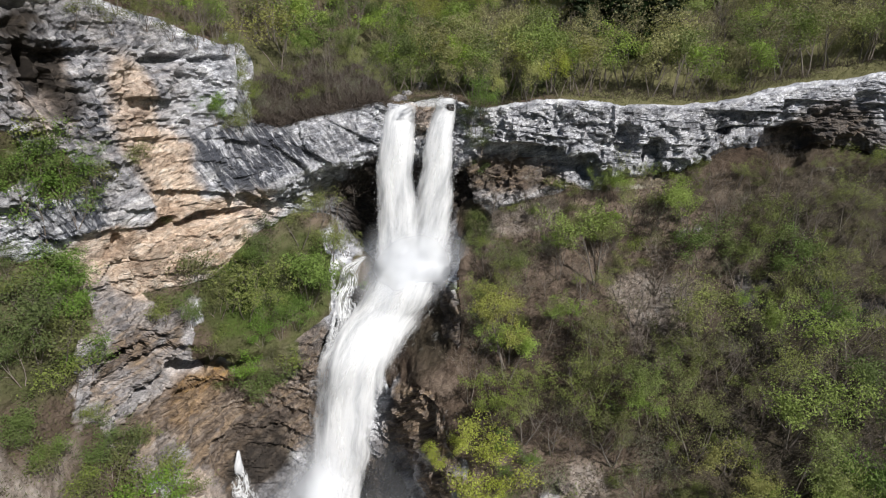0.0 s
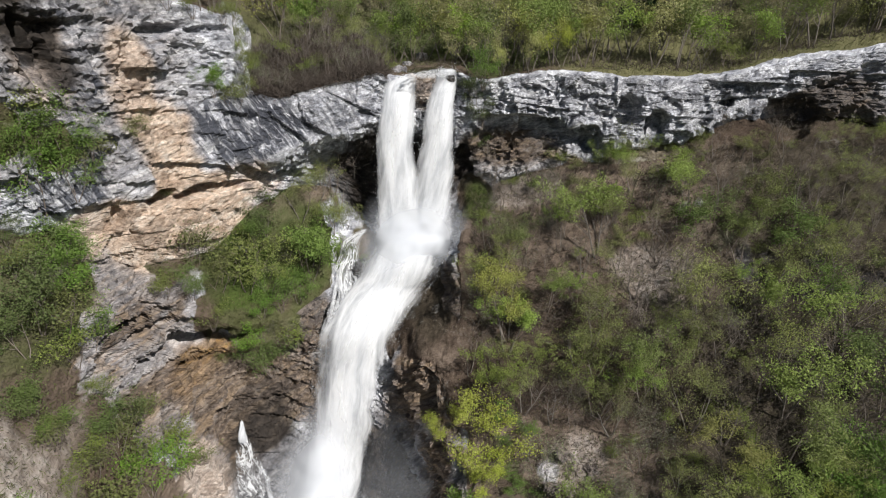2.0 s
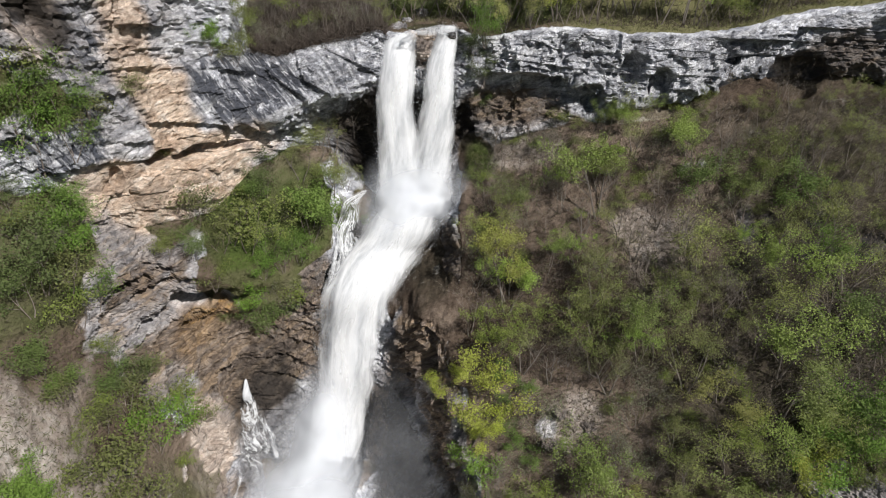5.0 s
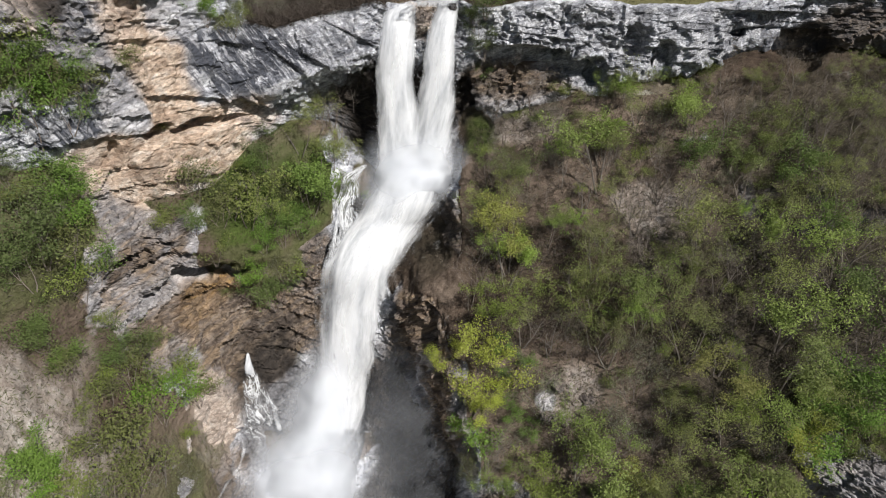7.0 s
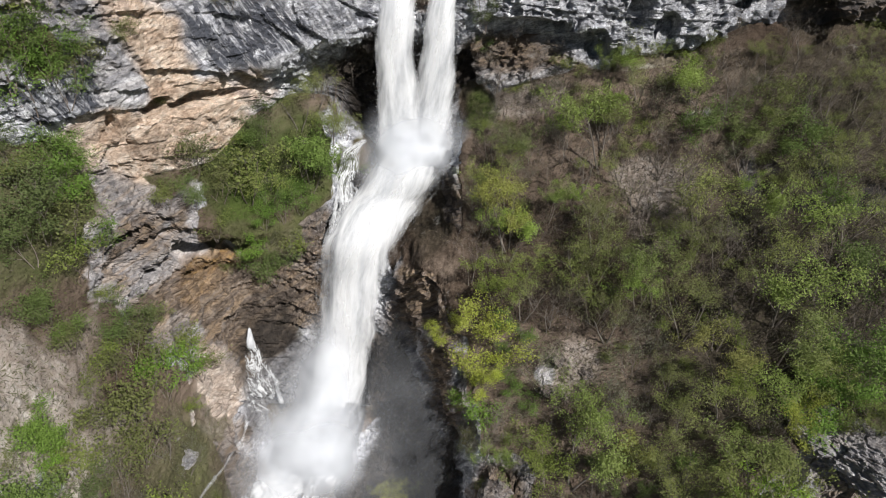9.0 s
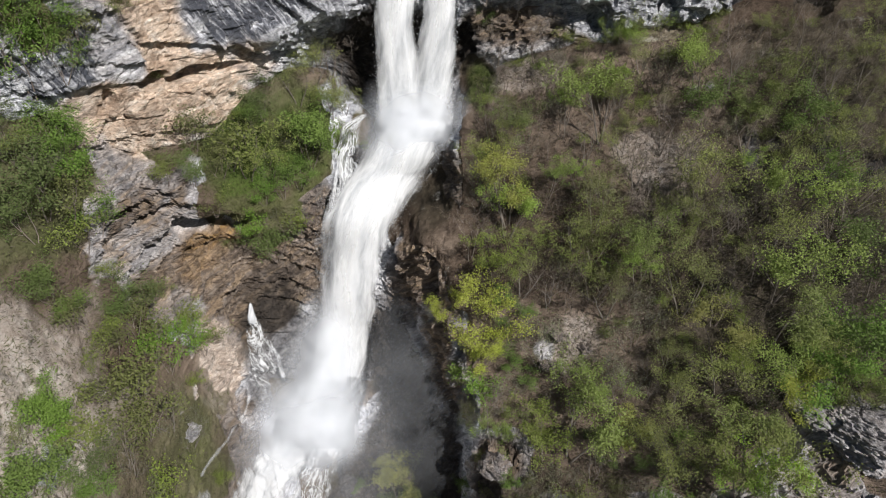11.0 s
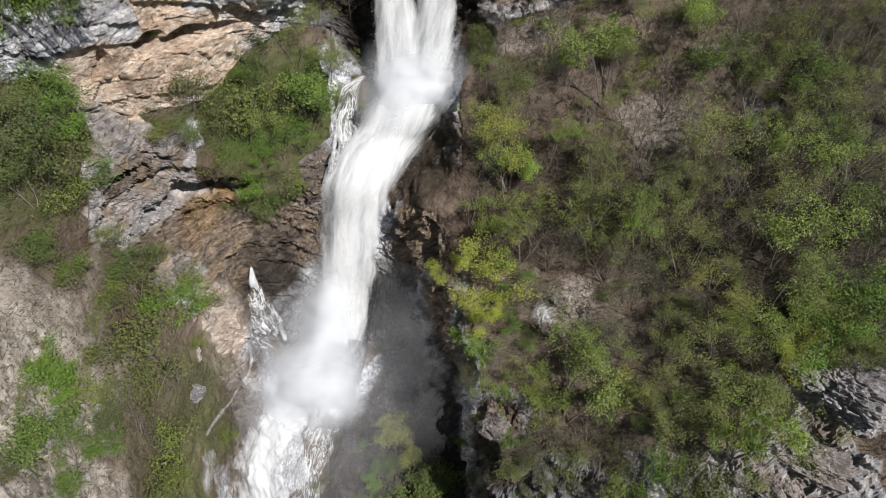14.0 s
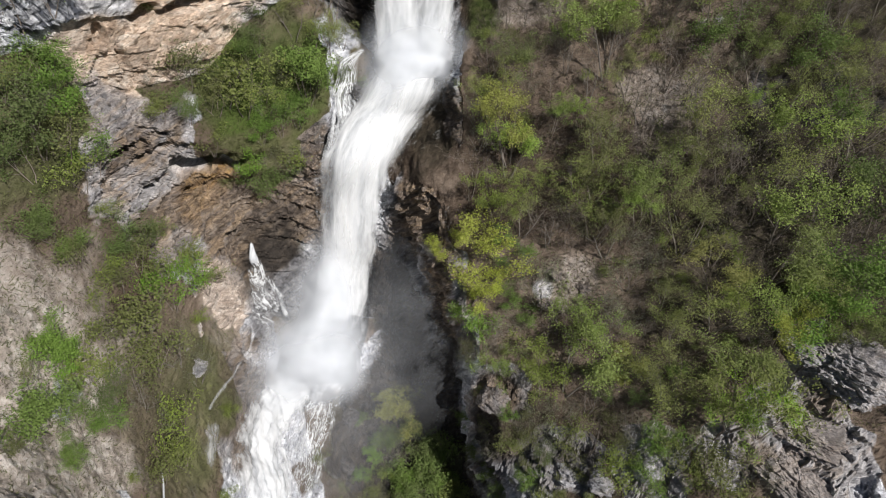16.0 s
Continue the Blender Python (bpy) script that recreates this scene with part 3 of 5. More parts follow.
def spot(x, y, z, wx, wz, wy=None):
    """How near the land is to a spot: 1 in its middle, 0 outside its radii."""
    d = ((LAND[..., 0] - x) / wx) ** 2 + ((LAND[..., 1] - y) / (wy or wx)) ** 2 + ((LAND[..., 2] - z) / wz) ** 2
    return step(d + 0.5 * RAGGED, 1.3, 0.45)


RAGGED = fbm(LAND, 3.5, 4)
lev = LEVEL[:, None] + 0 * BEARING
west = step(BEARING, -4.0, -9.0)[None, :]
tan_ = np.clip(0.9 * spot(-2.2, 63.0, 64.6, 1.8, 2.2, 2) + spot(-23, 50.5, 55.5, 8.5, 4.5, 9) + spot(-23.2, 49.8, 61.3, 3.2, 4.5) + 0.9 * spot(-24.4, 46.8, 68, 1.6, 4.5, 3) + 0.9 * spot(-28, 43.5, 56.5, 5, 2.6, 4)
               + 0.7 * spot(-27.6, 42.2, 70, 1.0, 4, 3) + 0.9 * spot(-21.5, 40, 32.5, 3.2, 5, 5) + 0.6 * spot(-27, 29, 45, 5, 5) + 0.6 * spot(-23.5, 46, 41.5, 3.5, 3), 0, 1)
rust = np.clip(0.5 * spot(-1, 46, 31, 3, 6, 4) + 0.9 * spot(-21.9, 48.7, 39.2, 3.2, 1.6, 3) + 0.7 * spot(-23.5, 45.5, 41.5, 3.5, 2, 5) + 0.9 * spot(-22.5, 46.5, 41.0, 3.2, 2.6, 5) + 0.8 * spot(-18.5, 50, 38.5, 4, 1.6, 4) + 0.5 * spot(-15, 51.5, 37, 4, 3) + 0.6 * spot(-2.0, 50, 38, 2.5, 4, 4), 0, 1)
# brown rock; on the gorge's right wall the tint also paints in its shade
earthy = np.clip(0.55 * spot(31.5, 27, 29.5, 6, 5, 6) + spot(-0.5, 44.5, 29, 4, 8, 4) + 0.8 * spot(-28, 33, 50, 3, 3, 4) + 0.5 * spot(6, 61.5, 57.6, 7, 2.4, 4) + 0.65 * spot(-25.7, 42.5, 51, 6, 5, 7) + 0.8 * spot(-24.8, 40, 41, 3.5, 3, 6) + 0.8 * spot(-23, 46, 39, 3, 3, 4) + 0.9 * spot(-16, 51, 33.5, 4, 4, 4) + 0.8 * spot(39.5, 60, 62.5, 6, 4, 6) + 0.7 * spot(1.5, 40, 29, 3, 6, 4) + 0.7 * spot(4, 34, 20, 4, 8, 4) + 0.9 * spot(-13.8, 52.5, 42.5, 3, 4, 4) + 0.5 * (spot(10.9, 28.8, 22, 6, 5) + spot(19, 26.8, 24.5, 5, 5) + spot(24.6, 26.4, 27.4, 4, 4) + spot(34, 31.5, 33, 4, 4) + spot(12, 40.5, 35, 4, 4) + spot(5.3, 34, 25, 4, 5)) + 0.9 * spot(-20, 47, 34, 7, 5.5, 8) + 0.9 * spot(-3, 51, 34, 5, 8, 6) + 0.8 * spot(-20.5, 33, 28, 4, 8, 9) + spot(-25.5, 41, 46, 7, 5, 9) * 0.55 + 0.8 * spot(-17, 50, 37, 7, 5, 8) + 0.9 * spot(-1, 52, 41, 5, 9, 8) + 0.7 * spot(7, 61, 59, 6, 2.2, 5) + 0.6 * spot(-21, 45, 35, 6, 5, 8), 0, 1)
earthy = np.clip(earthy + 0.35 * step(BEARING, -20.0, -26.0)[None, :] * step(lev, 4.8, 5.0) * step(lev, 6.2, 5.7), 0, 1) * (1 - 0.75 * tan_)
streak = np.clip(0.8 * spot(-27.6, 41.5, 71, 2.6, 4, 3) + 0.5 * spot(-25.5, 44.5, 66, 3, 4, 4) + 0.35 * spot(-25.7, 42.5, 51, 4, 4, 5) + 0.8 * spot(-20.7, 52.9, 64.0, 3.5, 2.5, 4) + 0.9 * spot(-17.6, 55.9, 63.4, 3.5, 2.2, 4) + 0.3 * spot(-10.7, 58.9, 63, 4, 2.2, 4) + 0.55 * spot(-25, 46, 71, 6, 5, 6) + spot(-20.0, 53.4, 61.9, 4.2, 3.6, 5) + spot(-28.1, 41.6, 60.6, 3.4, 2.6, 4) + 0.9 * spot(-16.5, 55.5, 62.2, 4, 2.2, 4) + 0.35 * spot(-10.4, 59, 63, 5, 2.5, 4)
                 + 0.7 * spot(36, 61, 63, 6, 4, 8) + 0.4 * spot(20, 59, 63, 12, 4, 8), 0, 1) * (1 - 0.8 * tan_)
# shade of the far right slope, put into the soil colour by bearing
damp_shade = 0.95 * step(BEARING, 20.0, 32.0)[None, :] * step(lev, 7.6, 8.2) * step(lev, 13.5, 12.0)
# wet rock by the falls; shade painted on gorge floor, right edge, top-left corner
wet_shade = np.clip(damp_shade + 0.55 * spot(7, 31, 20, 6, 8, 6) + 0.4 * spot(15, 28, 22, 6, 7, 6) +  0.5 * spot(40, 60, 62.5, 6.5, 4, 6) + 0.9 * spot(-28.2, 42.4, 72.2, 1.2, 1.8, 3) + 0.9 * spot(-26.9, 42.4, 69.4, 1.0, 1.8, 3) + 0.8 * spot(-29, 41.7, 74.5, 2.5, 1.5, 3) + spot(-9, 41, 11, 6, 6, 6) + spot(-6, 37, 6.5, 7, 6, 7) + 0.5 * spot(4, 33, 15, 4, 7, 4) + 0.75 * spot(-28.8, 41.8, 73.5, 2.6, 4, 4) + spot(-9, 64, 56, 6, 6, 5) + spot(-1, 65, 55, 5, 7, 4) + spot(-6, 52, 24, 7, 9, 6) + spot(-2, 47, 15, 8, 12, 9) + 0.6 * spot(-1.5, 54, 44, 3, 6, 6)
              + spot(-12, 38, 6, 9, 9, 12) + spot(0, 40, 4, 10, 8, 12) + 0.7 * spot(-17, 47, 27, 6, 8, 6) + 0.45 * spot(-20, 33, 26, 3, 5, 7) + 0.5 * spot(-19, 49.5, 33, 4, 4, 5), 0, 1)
herb = np.clip(0.9 * spot(-18.7, 52.6, 48.1, 3, 3, 3) + 0.8 * spot(-20.5, 50, 50, 3, 3.5, 4) + 0.6 * spot(-14, 53, 44, 2.5, 2.5, 3) + 0.55 * spot(-19, 49.5, 44, 4, 3.5, 4) + 0.9 * spot(-15, 56, 50, 8, 5, 8) + 0.7 * spot(-29, 37, 54, 9, 5, 9) + 0.6 * spot(-29, 41, 63, 5, 5) + 0.3 * spot(-21, 28, 34, 6, 9, 9)
               + step(lev, 4.6, 4.0) * 0.8 + 0.9 * spot(3.4, 61, 53, 2.5, 2, 3) + 0.7 * spot(-3, 36, 4, 8, 6) + 0.25 * spot(-21.5, 31, 30, 4, 7, 8), 0, 1)
meadow = step(BEARING, 9.0, 13.0)[None, :] * step(lev, 3.55, 3.9) * step(lev, 5.05, 4.85)
pale = np.clip(0.28 * step(BEARING, 3.0, 6.0)[None, :] * step(BEARING, 30.0, 25.0)[None, :] * step(lev, 5.0, 5.1) * step(lev, 6.6, 6.0) + 0.3 * spot(-21.6, 40.5, 31.5, 2.4, 4.5, 4.5) + spot(-22, 17, 41, 6, 6, 6) + 0.6 * spot(-28.5, 24, 44, 6, 8, 10) + 0.9 * spot(-23, 16, 43, 8, 9) + 0.4 * spot(-26, 22, 44, 6, 6) + 0.5 * spot(20.6, 52.3, 49, 3.8, 2.6, 4) + 0.35 * spot(21, 49, 46, 3, 3, 4) + 0.6 * spot(12, 40, 35, 3, 3, 4)
               + 0.35 * spot(31, 26.5, 29.5, 5, 5, 6) + 0.5 * spot(8, 59, 55, 5, 2, 4), 0, 1)
panel = np.maximum(np.maximum(spot(-20.4, 53.0, 62.2, 2.8, 3.0, 3), spot(-28.4, 41.2, 60.9, 3.2, 2.2, 3.6)), 0.8 * spot(-17.6, 55.5, 62.2, 2.6, 1.8, 3))     # black-streaked faces
tan_, streak, earthy = tan_ * (1 - 0.9 * panel), np.maximum(streak, panel), earthy * (1 - panel)
ATTRS = {"rock": ROCK, "tan": tan_, "rust": rust, "streak": streak, "wet_shade": wet_shade, "herb": herb, "pale": pale, "earthy": earthy, "meadow": meadow}


def land_piece(name, mask, label, category, kind="structure"):
    """The faces of the land that the mask picks, as one piece of the setting."""
    rows, cols = LAND.shape[:2]
    i, j = np.nonzero(mask[:-1, :-1] if mask.shape == (rows, cols) else mask)
    a = i * cols + j
    quads = np.stack([a, a + 1, a + cols + 1, a + cols], 1)[:, ::-1]
    used, flat = np.unique(quads, return_inverse=True)
    ob = mesh_object(name, LAND.reshape(-1, 3)[used], flat.reshape(-1, 4), GROUND, {k: v.reshape(-1)[used] for k, v in ATTRS.items()})
    return tagged(ob, label, category, kind=kind)


inner = (np.abs(BEARING) < 60)[None, :] & np.ones_like(lev, bool)
cliffs = inner & (lev >= 5) & (lev < 8)
gorge = inner & (lev >= 9) & (lev < 13) & (BEARING[None, :] < 2) & (BEARING[None, :] > -26)
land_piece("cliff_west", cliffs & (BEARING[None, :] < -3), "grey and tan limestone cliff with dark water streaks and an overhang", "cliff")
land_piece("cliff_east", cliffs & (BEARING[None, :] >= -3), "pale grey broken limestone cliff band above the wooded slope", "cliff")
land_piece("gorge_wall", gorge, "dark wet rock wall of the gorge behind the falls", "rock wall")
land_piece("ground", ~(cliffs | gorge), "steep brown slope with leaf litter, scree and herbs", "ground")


# ---- water ----
def water_sheet(name, sections, material, label, bulge=0.5, dense=0.0, seed=0, across=44, per_metre=5.0, parent=None, ragged=0.05, fade=(0.01, 0.01), lumpy=0.0, hard=2.6, shells=(1, -0.35)):
    """A closed body of falling water between the left and right edges of its sections, rounded towards the front."""
    s = np.array(sections, float)
    left, right = s[:, :3], s[:, 3:]
    mid = (left + right) / 2
    run = np.concatenate([[0], np.cumsum(np.linalg.norm(np.diff(mid, axis=0), axis=1))])
    n = max(6, int(run[-1] * per_metre))
    v = np.linspace(0, run[-1], n)

    def along(p):
        out = np.stack([np.interp(v, run, p[:, k]) for k in range(3)], 1)
        pad = max(1, int(per_metre * 0.8))
        for _ in range(2):
            ext = np.concatenate([np.repeat(out[:1], pad, 0), out, np.repeat(out[-1:], pad, 0)])
            ker = np.ones(2 * pad + 1) / (2 * pad + 1)
            sm = np.stack([np.convolve(ext[:, k], ker, "valid") for k in range(3)], 1)
            sm[0], sm[-1] = out[0], out[-1]
            out = sm
        return out
    L, R = along(left), along(right)
    verts, uvs, side, faces = [], [], [], []
    u = np.linspace(0, 1, across)
    wide = np.linalg.norm(R - L, axis=1)
    front = np.cross(R - L, np.gradient((L + R) / 2, axis=0))
    front /= np.maximum(np.linalg.norm(front, axis=1, keepdims=True), 1e-6)
    front *= np.where((front * ((L + R) / 2 - np.array((0, 0, 75)))).sum(1, keepdims=True) > 0, -1, 1)
    edge_l = ragged * value_noise(np.stack([v * 0.5, 0 * v + seed, 0 * v], 1)) * np.minimum(wide, 3)
    edge_r = ragged * value_noise(np.stack([v * 0.5, 0 * v + seed + 9, 0 * v], 1)) * np.minimum(wide, 3)
    dirn = (R - L) / np.maximum(wide, 1e-6)[:, None]
    L, R = L + dirn * edge_l[:, None], R + dirn * edge_r[:, None]
    for face in shells:
        arch = np.sqrt(np.clip(1 - (2 * u - 1) ** 2, 0, 1))
        p = L[:, None] * (1 - u[None, :, None]) + R[:, None] * u[None, :, None]
        uu, vv = np.meshgrid(u, v)
        ww = uu * wide[:, None]
        q = np.stack([ww * 1.1, vv * 0.24, 0 * vv + seed + 3], -1)
        lump = 0.12 * fbm(q, 1.4, 3, 0.5) * np.minimum(wide, 4)[:, None] / 4
        lump = lump + lumpy * fbm(np.stack([ww, vv * 0.6, 0 * vv + seed], -1), 1.7, 3)
        depth = bulge * np.minimum(wide, 5)[:, None] / 5 * arch[None] * (1 + 0 * vv) + lump * arch[None] * 0.8
        p = p + front[:, None] * (face * depth)[..., None]
        base = len(verts) and sum(len(x) for x in verts)
        verts.append(p.reshape(-1, 3)), uvs.append(np.stack([ww, vv], -1).reshape(-1, 2))
        side.append((np.abs(2 * uu - 1) ** hard).reshape(-1))
        i, j = np.meshgrid(np.arange(n - 1), np.arange(across - 1), indexing="ij")
        a = (base + i * across + j).ravel()
        f = np.stack([a, a + 1, a + across + 1, a + across], 1)
        faces.append(f if face > 0 else f[:, ::-1])
    verts, uvs, faces, side = np.concatenate(verts), np.concatenate(uvs), np.concatenate(faces), np.concatenate(side)
    thick = dense - 0.45 * step(uvs[:, 1], fade[0], 0.0) - 0.85 * step(run[-1] - uvs[:, 1], fade[1], 0.0)
    faces = faces[((thick - 0.55 * side)[faces] > -0.42).any(1)]          # the rest is clear air
    ob = mesh_object(name, verts, faces, material, {"side": side, "dense": thick}, parent, True)
    layer = ob.data.uv_layers.new(name="UVMap")
    layer.data.foreach_set("uv", uvs[faces.ravel()].astype(np.float32).ravel())
    if label:
        tagged(ob, label)
    return ob


FALL_WEST = [(-5.42, 63.83, 65.79, -3.15, 63.92, 65.78), (-5.95, 62.93, 65.46, -2.94, 63.1, 65.43), (-6.36, 62.03, 64.79, -2.86, 62.28, 64.75), (-6.83, 61.02, 62.48, -2.92, 61.34, 62.42), (-7.14, 60.43, 58.12, -2.8, 60.79, 58.02), (-7.29, 59.85, 52.21, -2.14, 60.26, 52.05), (-7.75, 59.07, 45.74, -1.24, 59.58, 45.49)]
FALL_EAST = [(-0.27, 64.72, 66.49, 1.11, 64.71, 66.49), (-0.75, 63.81, 66.03, 1.28, 63.81, 66.03), (-1.33, 62.71, 64.91, 1.03, 62.72, 64.91), (-1.93, 61.87, 62.9, 1.04, 61.89, 62.89), (-2.37, 61.25, 59.37, 1.17, 61.29, 59.36), (-3.53, 60.7, 54.51, 1.26, 60.79, 54.48), (-4.79, 60.21, 50.13, 1.16, 60.4, 50.05), (-6.02, 59.5, 45.53, 0.8, 59.79, 45.39)]
LOWER_FALL = [(-7.36, 59.75, 50.87, 0.71, 60.2, 50.7), (-7.6, 59.21, 48.61, 0.55, 59.7, 48.4), (-8.8, 56.77, 46.87, -0.44, 54.82, 47.85), (-10.53, 54.99, 45.15, -2.11, 55.58, 44.86), (-11.85, 52.71, 43.69, -3.39, 53.8, 43.06), (-12.95, 50.96, 42.1, -4.98, 52.72, 40.97), (-13.83, 51.66, 37.47, -6.32, 51.78, 37.4), (-14.03, 50.51, 32.54, -7.6, 50.82, 32.28), (-14.75, 50.02, 29.54, -8.31, 50.42, 29.19), (-15.22, 47.72, 25.87, -9.03, 49.41, 24.15), (-16.33, 45.92, 23.07, -9.68, 48.43, 20.27), (-17.67, 42.95, 22.56, -10.26, 46.74, 17.97), (-18.0, 40.27, 21.92, -11.62, 44.24, 16.73), (-17.58, 37.74, 21.37, -13.76, 41.02, 16.73)]
SIDE_FALL = [(-9.12, 60.31, 49.90, -8.17, 60.45, 49.80), (-11.23, 58.33, 49.50, -8.78, 58.75, 49.30), (-11.68, 57.42, 47.90, -8.86, 57.93, 47.70), (-11.87, 55.84, 46.00, -8.68, 56.69, 45.60), (-12.14, 53.88, 44.40, -9.87, 55.43, 43.50), (-12.88, 51.26, 41.90, -11.08, 53.52, 40.50)]
CASCADE = [(-16.4, 40.6, 18.2, 2.4), (-17.0, 39.2, 19.0, 2.7), (-18.2, 36.4, 20.5, 3.3), (-18.7, 33.2, 21.6, 4.2), (-18.7, 30.5, 21.6, 4.6), (-17.9, 28.6, 20.3, 5.4), (-16.9, 26.8, 19.1, 5.4), (-16.2, 25.3, 16.9, 4.8)]
VEIL = [(-20.9, 29.6, 28.6, 1.1), (-20.7, 28.0, 28.2, 1.5), (-20.5, 26.4, 28.0, 1.5), (-20.2, 25.1, 27.3, 1.0)]
SPRING_FAN = [(-20.8, 47.1, 32.0, 0.8), (-21.0, 47.0, 30.7, 1.3), (-20.5, 46.1, 29.2, 2.1), (-20.2, 45.3, 27.4, 2.8), (-20.3, 45.1, 24.4, 3.1)]
SPRING_JET = [(-20.7, 47.25, 34.31, -20.49, 47.46, 34.12), (-20.82, 46.66, 33.62, -20.32, 47.17, 33.17), (-21.01, 46.1, 32.67, -20.13, 47.02, 31.84), (-21.11, 45.47, 31.78, -19.92, 46.8, 30.52), (-21.09, 44.93, 30.96, -19.71, 46.24, 29.68)]
RILL_A = [(-21.1, 44.14, 30.8, -21.07, 44.92, 30.2), (-20.87, 43.05, 29.79, -20.69, 43.76, 29.21), (-20.72, 42.12, 28.6, -20.38, 42.63, 28.22), (-21.03, 41.75, 26.76, -20.31, 42.03, 26.44), (-20.76, 40.13, 26.37, -20.18, 40.76, 25.6), (-20.82, 36.73, 27.39, -20.52, 37.23, 26.28), (-20.99, 33.24, 28.46, -20.64, 33.52, 27.53), (-21.2, 30.53, 29.25, -20.87, 30.71, 28.34), (-21.2, 28.65, 29.73, -20.88, 28.97, 28.68)]
RILL_B = [(-20.02, 47.04, 29.07, -19.55, 47.52, 28.79), (-19.35, 46.3, 27.76, -18.74, 46.85, 27.56), (-19.01, 45.89, 26.36, -18.27, 46.41, 26.09), (-18.79, 45.57, 24.72, -18.0, 46.19, 24.42), (-18.72, 44.83, 23.22, -17.74, 45.56, 22.88)]
LACE_RIGHT = [(-13.5, 43.6, 16.2, 2.7), (-14.2, 40.8, 15.8, 3.4), (-14.8, 38.2, 15.2, 2.8), (-15.1, 35.2, 14.7, 2.2), (-14.9, 32.4, 14.4, 2.6), (-14.9, 30.0, 15.0, 2.4)]
MIST_HOLLOW = [(-8.59, 48.24, 36.00, -5.04, 48.74, 35.60), (-9.11, 45.60, 34.00, -2.03, 46.46, 33.20), (-9.67, 42.92, 30.90, 1.00, 43.99, 29.80), (-10.99, 40.74, 27.10, 3.46, 42.06, 25.60), (-11.93, 39.02, 22.60, 4.19, 40.58, 20.50), (-12.69, 36.24, 18.10, 3.01, 38.28, 14.90), (-11.60, 34.08, 14.70, -2.89, 35.88, 11.60)]
MIST_NEAR = [(-13.69, 46.53, 31.50, -5.91, 48.14, 30.00), (-17.19, 43.20, 28.80, -4.78, 46.25, 25.60), (-19.93, 39.79, 26.40, -3.57, 44.36, 20.80), (-20.17, 36.84, 24.50, -3.59, 41.85, 17.70), (-18.55, 34.31, 21.10, -4.89, 38.69, 14.30)]
MIST_FOOT = [(-15.08, 48.72, 35.20, -11.30, 49.73, 34.40), (-16.03, 47.36, 31.60, -10.48, 48.89, 30.20), (-18.83, 44.15, 27.80, -9.16, 47.12, 24.70), (-21.31, 40.77, 25.20, -8.38, 45.23, 19.80), (-21.50, 37.70, 22.30, -9.17, 42.42, 15.70)]
MIST_LOW = [(-18.32, 38.24, 23.60, -5.53, 42.04, 18.50), (-18.22, 35.61, 21.20, -4.25, 39.77, 15.00), (-18.29, 31.93, 19.70, -4.29, 36.55, 11.70), (-18.45, 28.08, 20.10, -5.49, 33.15, 10.20), (-18.72, 23.45, 20.70, -6.70, 29.24, 7.30)]
MIST_UPPER = [(-8.01, 58.45, 54.60, 1.85, 58.97, 54.50), (-8.90, 57.51, 51.80, 3.05, 58.12, 51.60), (-9.70, 56.17, 49.20, 3.08, 56.92, 48.80), (-10.80, 54.54, 46.40, 0.97, 55.59, 45.80)]
MIST_SPLASH = [(-17.52, 41.67, 28.70, -8.47, 44.40, 25.70), (-19.39, 37.25, 28.60, -7.44, 41.34, 23.50), (-19.88, 33.09, 28.80, -8.16, 37.73, 22.30), (-19.45, 30.29, 27.50, -10.34, 34.48, 20.90)]
STREAM_TOP = [(0.60, 80.57, 66.00, 3.83, 80.57, 66.00), (-2.23, 74.53, 66.00, 2.93, 74.53, 66.00), (-3.14, 68.33, 66.00, 2.05, 68.33, 66.00), (-4.39, 64.72, 66.00, 1.77, 64.72, 66.00)]
RAPIDS = [(0.06, 69.32, 66.06, 1.82, 69.32, 66.06), (-2.61, 66.03, 66.06, 1.74, 66.03, 66.06), (-4.66, 62.62, 66.06, 1.42, 62.62, 66.06), (-5.47, 60.28, 66.06, 0.91, 60.28, 66.06)]
RILL_E = [(-21.23, 22.37, 34.30, -21.22, 22.60, 33.90), (-20.75, 21.11, 33.70, -20.64, 21.22, 33.50), (-19.84, 18.90, 34.00, -19.71, 19.03, 33.70)]
def widened(sections, out, front):
    """The same sections, wider on both sides and nearer to the open valley."""
    rows = []
    for s in np.array(sections, float):
        l, r = s[:3], s[3:]
        d = (r - l) / max(np.linalg.norm(r - l), 1e-6)
        mid = (l + r) / 2
        f = -mid * (1, 1, 0) / np.linalg.norm(mid[:2]) * front
        rows.append((*(l - d * out + f), *(r + d * out + f)))
    return rows


